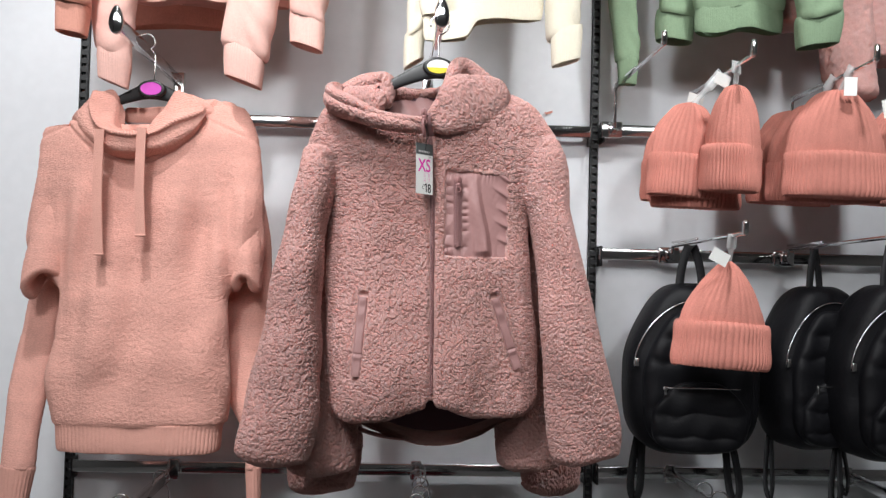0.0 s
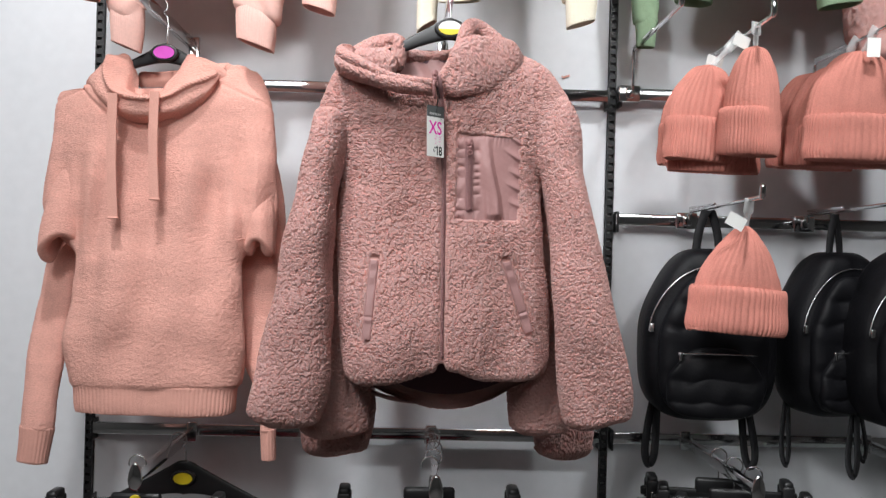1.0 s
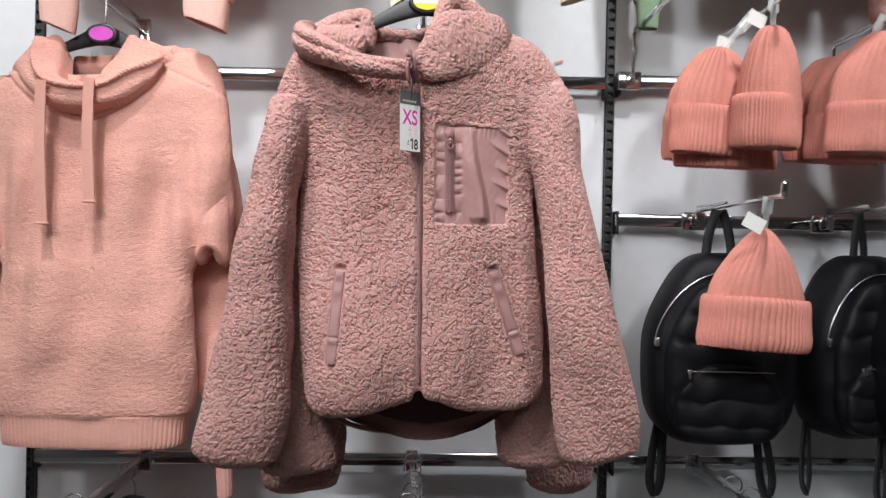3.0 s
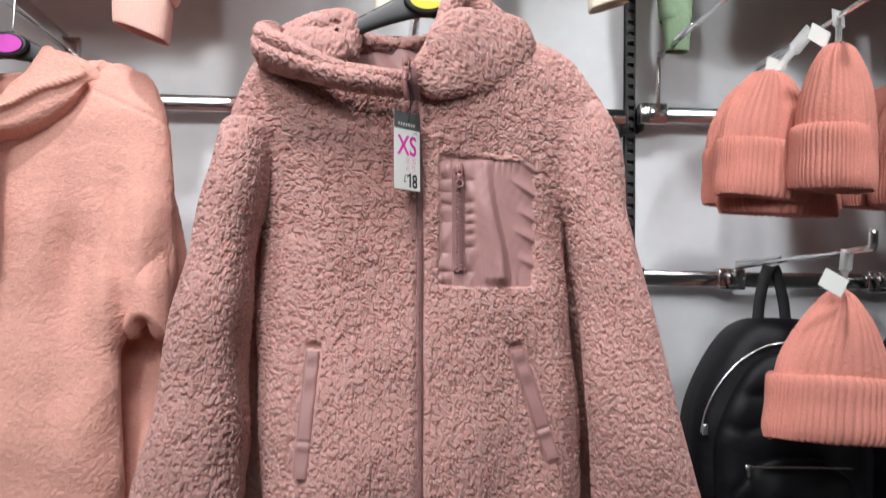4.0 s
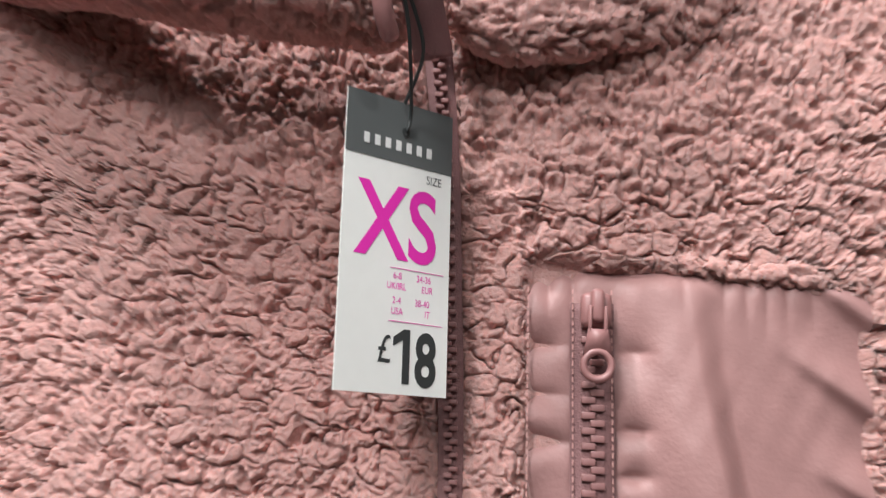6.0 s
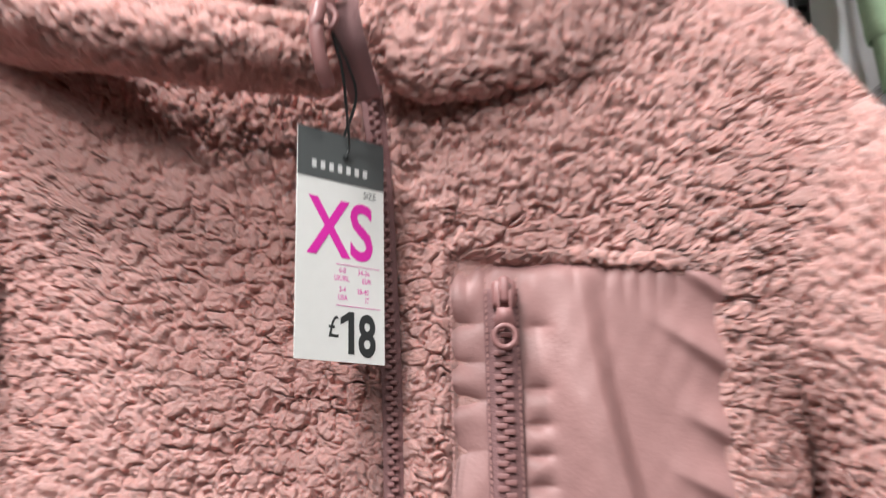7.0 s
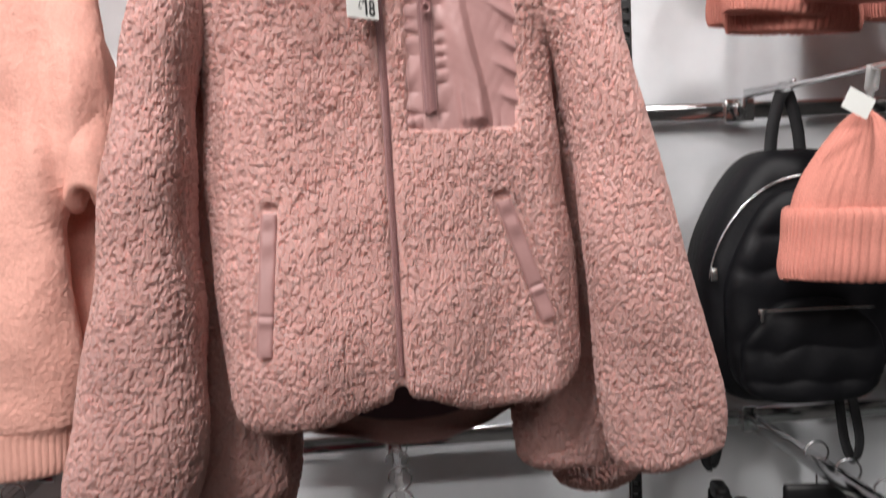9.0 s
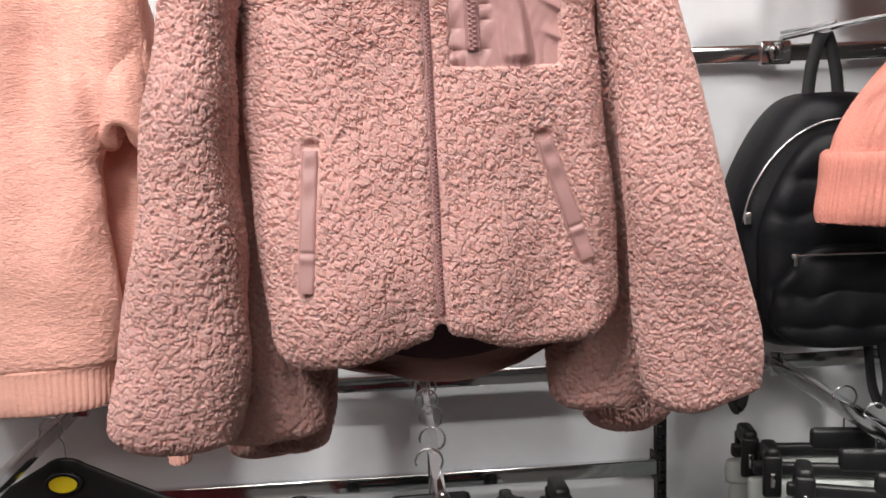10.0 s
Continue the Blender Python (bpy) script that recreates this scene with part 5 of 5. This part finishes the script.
# ---- clip hangers on the lower arms ----
def clip_hanger(at, half, turn, sticker=None, garment=None, top=0.055, shoulders=False):
    """A bar hanger with two sprung clips; at is its middle, below the arm."""
    x, y, z = at
    h = thing("clip_hanger", at, "black plastic clip hanger with chrome hook on the display arm", "hanger", "clip hangers on the lower arms")
    m = np.array(pose(0, 0, 0, 0, 0, turn).to_3x3())
    put = lambda VF: (np.asarray(VF[0]) @ m.T + np.array(at), VF[1])
    part("bar", put(join(box((0, 0, 0), (half * 2, 0.012, 0.020), 0.004), box((0, -0.002, 0.017), (0.10, 0.014, 0.036), 0.007))), M_BLACK, h)
    for s in (-1, 1):
        c = part("clip", put(join(box((s * half * .86, -0.020, -0.004), (0.026, 0.010, 0.062), 0.004), box((s * half * .86, 0.020, -0.004), (0.026, 0.010, 0.056), 0.004), box((s * half * .86, 0.0, 0.024), (0.022, 0.046, 0.026), 0.006))), M_BLACK, h)
        part("clip_spring", put(box((s * half * .86, -0.026, -0.008), (0.007, 0.004, 0.022), 0.0015)), M_CHROME, c)
    if sticker:
        part("disc_face", put(join(*[rod((0, -0.008, 0.020), (0, -0.0095, 0.020), 0.0125, 24)])), sticker, h, "round yellow size sticker")
    r = 0.017
    pts = [(0, 0, 0.03), (0, 0, top - 0.01), (0.002, 0, top)] + [(r * math.sin(a), 0, top + 0.016 + r + r * math.cos(a) - 0.012) for a in np.linspace(2.6, -1.9, 10)]
    part("hook", put(wire(pts, 0.0016, 8, 4, hint=(0, 1, 0))), M_CHROME, h, "chrome wire hook")
    if garment:
        g = thing("trousers", (x, y, 0.35), "trousers hanging by the waistband from a clip hanger", "trousers", "trousers on clip hangers")
        K = [(0, 0, -0.0, -0.030, half * .97, .010), (.03, 0, 0, -0.05, half * .99, .014), (.2, 0, 0, -0.18, half * .98, .03), (1, 0, 0, -0.78, half * .85, .035)]
        P, N = tube(K, 64, 40, p=3.0)
        part("trouser_cloth", put(solid(wool(P, N, 0.004, 140, 0.0001))), garment, g)
        P, N = tube([(0, 0, 0, -0.013, half * 1.03, .016), (.5, 0, 0, -0.030, half * 1.05, .019), (1, 0, 0, -0.056, half * 1.04, .018)], 120, 10, p=3.0, round_ends=0.002)
        part("waistband", put(solid(P)), garment, g, "stitched waistband")
    return h


hanger((-0.535, 2.300, 1.108), 0.185, 0.075, ((M_YELLOW, (-1, 1)),), (-0.551, 2.305, 1.205), thick=1.9)
clip_hanger((-0.575, 2.090, 1.095), 0.185, -2, M_YELLOW, M_RED, top=0.070)
clip_hanger((-0.004, 2.060, 1.124), 0.190, 2, None, M_DENIM, top=0.055)
clip_hanger((0.005, 2.150, 1.064), 0.180, -3, M_YELLOW, M_RED, top=0.110)
clip_hanger((0.008, 2.250, 1.015), 0.150, 1, None, M_DENIM, top=0.155)
clip_hanger((0.006, 2.330, 0.985), 0.150, -2, None, M_RED, top=0.185)
clip_hanger((0.008, 2.400, 0.960), 0.150, 3, None, M_DENIM, top=0.21)
clip_hanger((0.630, 2.160, 1.105), 0.165, -14, None, M_DENIM, top=0.062)
clip_hanger((0.640, 2.080, 1.100), 0.160, -20, None, M_DENIM, top=0.066)
clip_hanger((0.625, 2.240, 1.108), 0.165, -8, None, M_DENIM, top=0.060)
clip_hanger((1.060, 2.160, 1.080), 0.165, -6, None, M_DENIM, top=0.07)
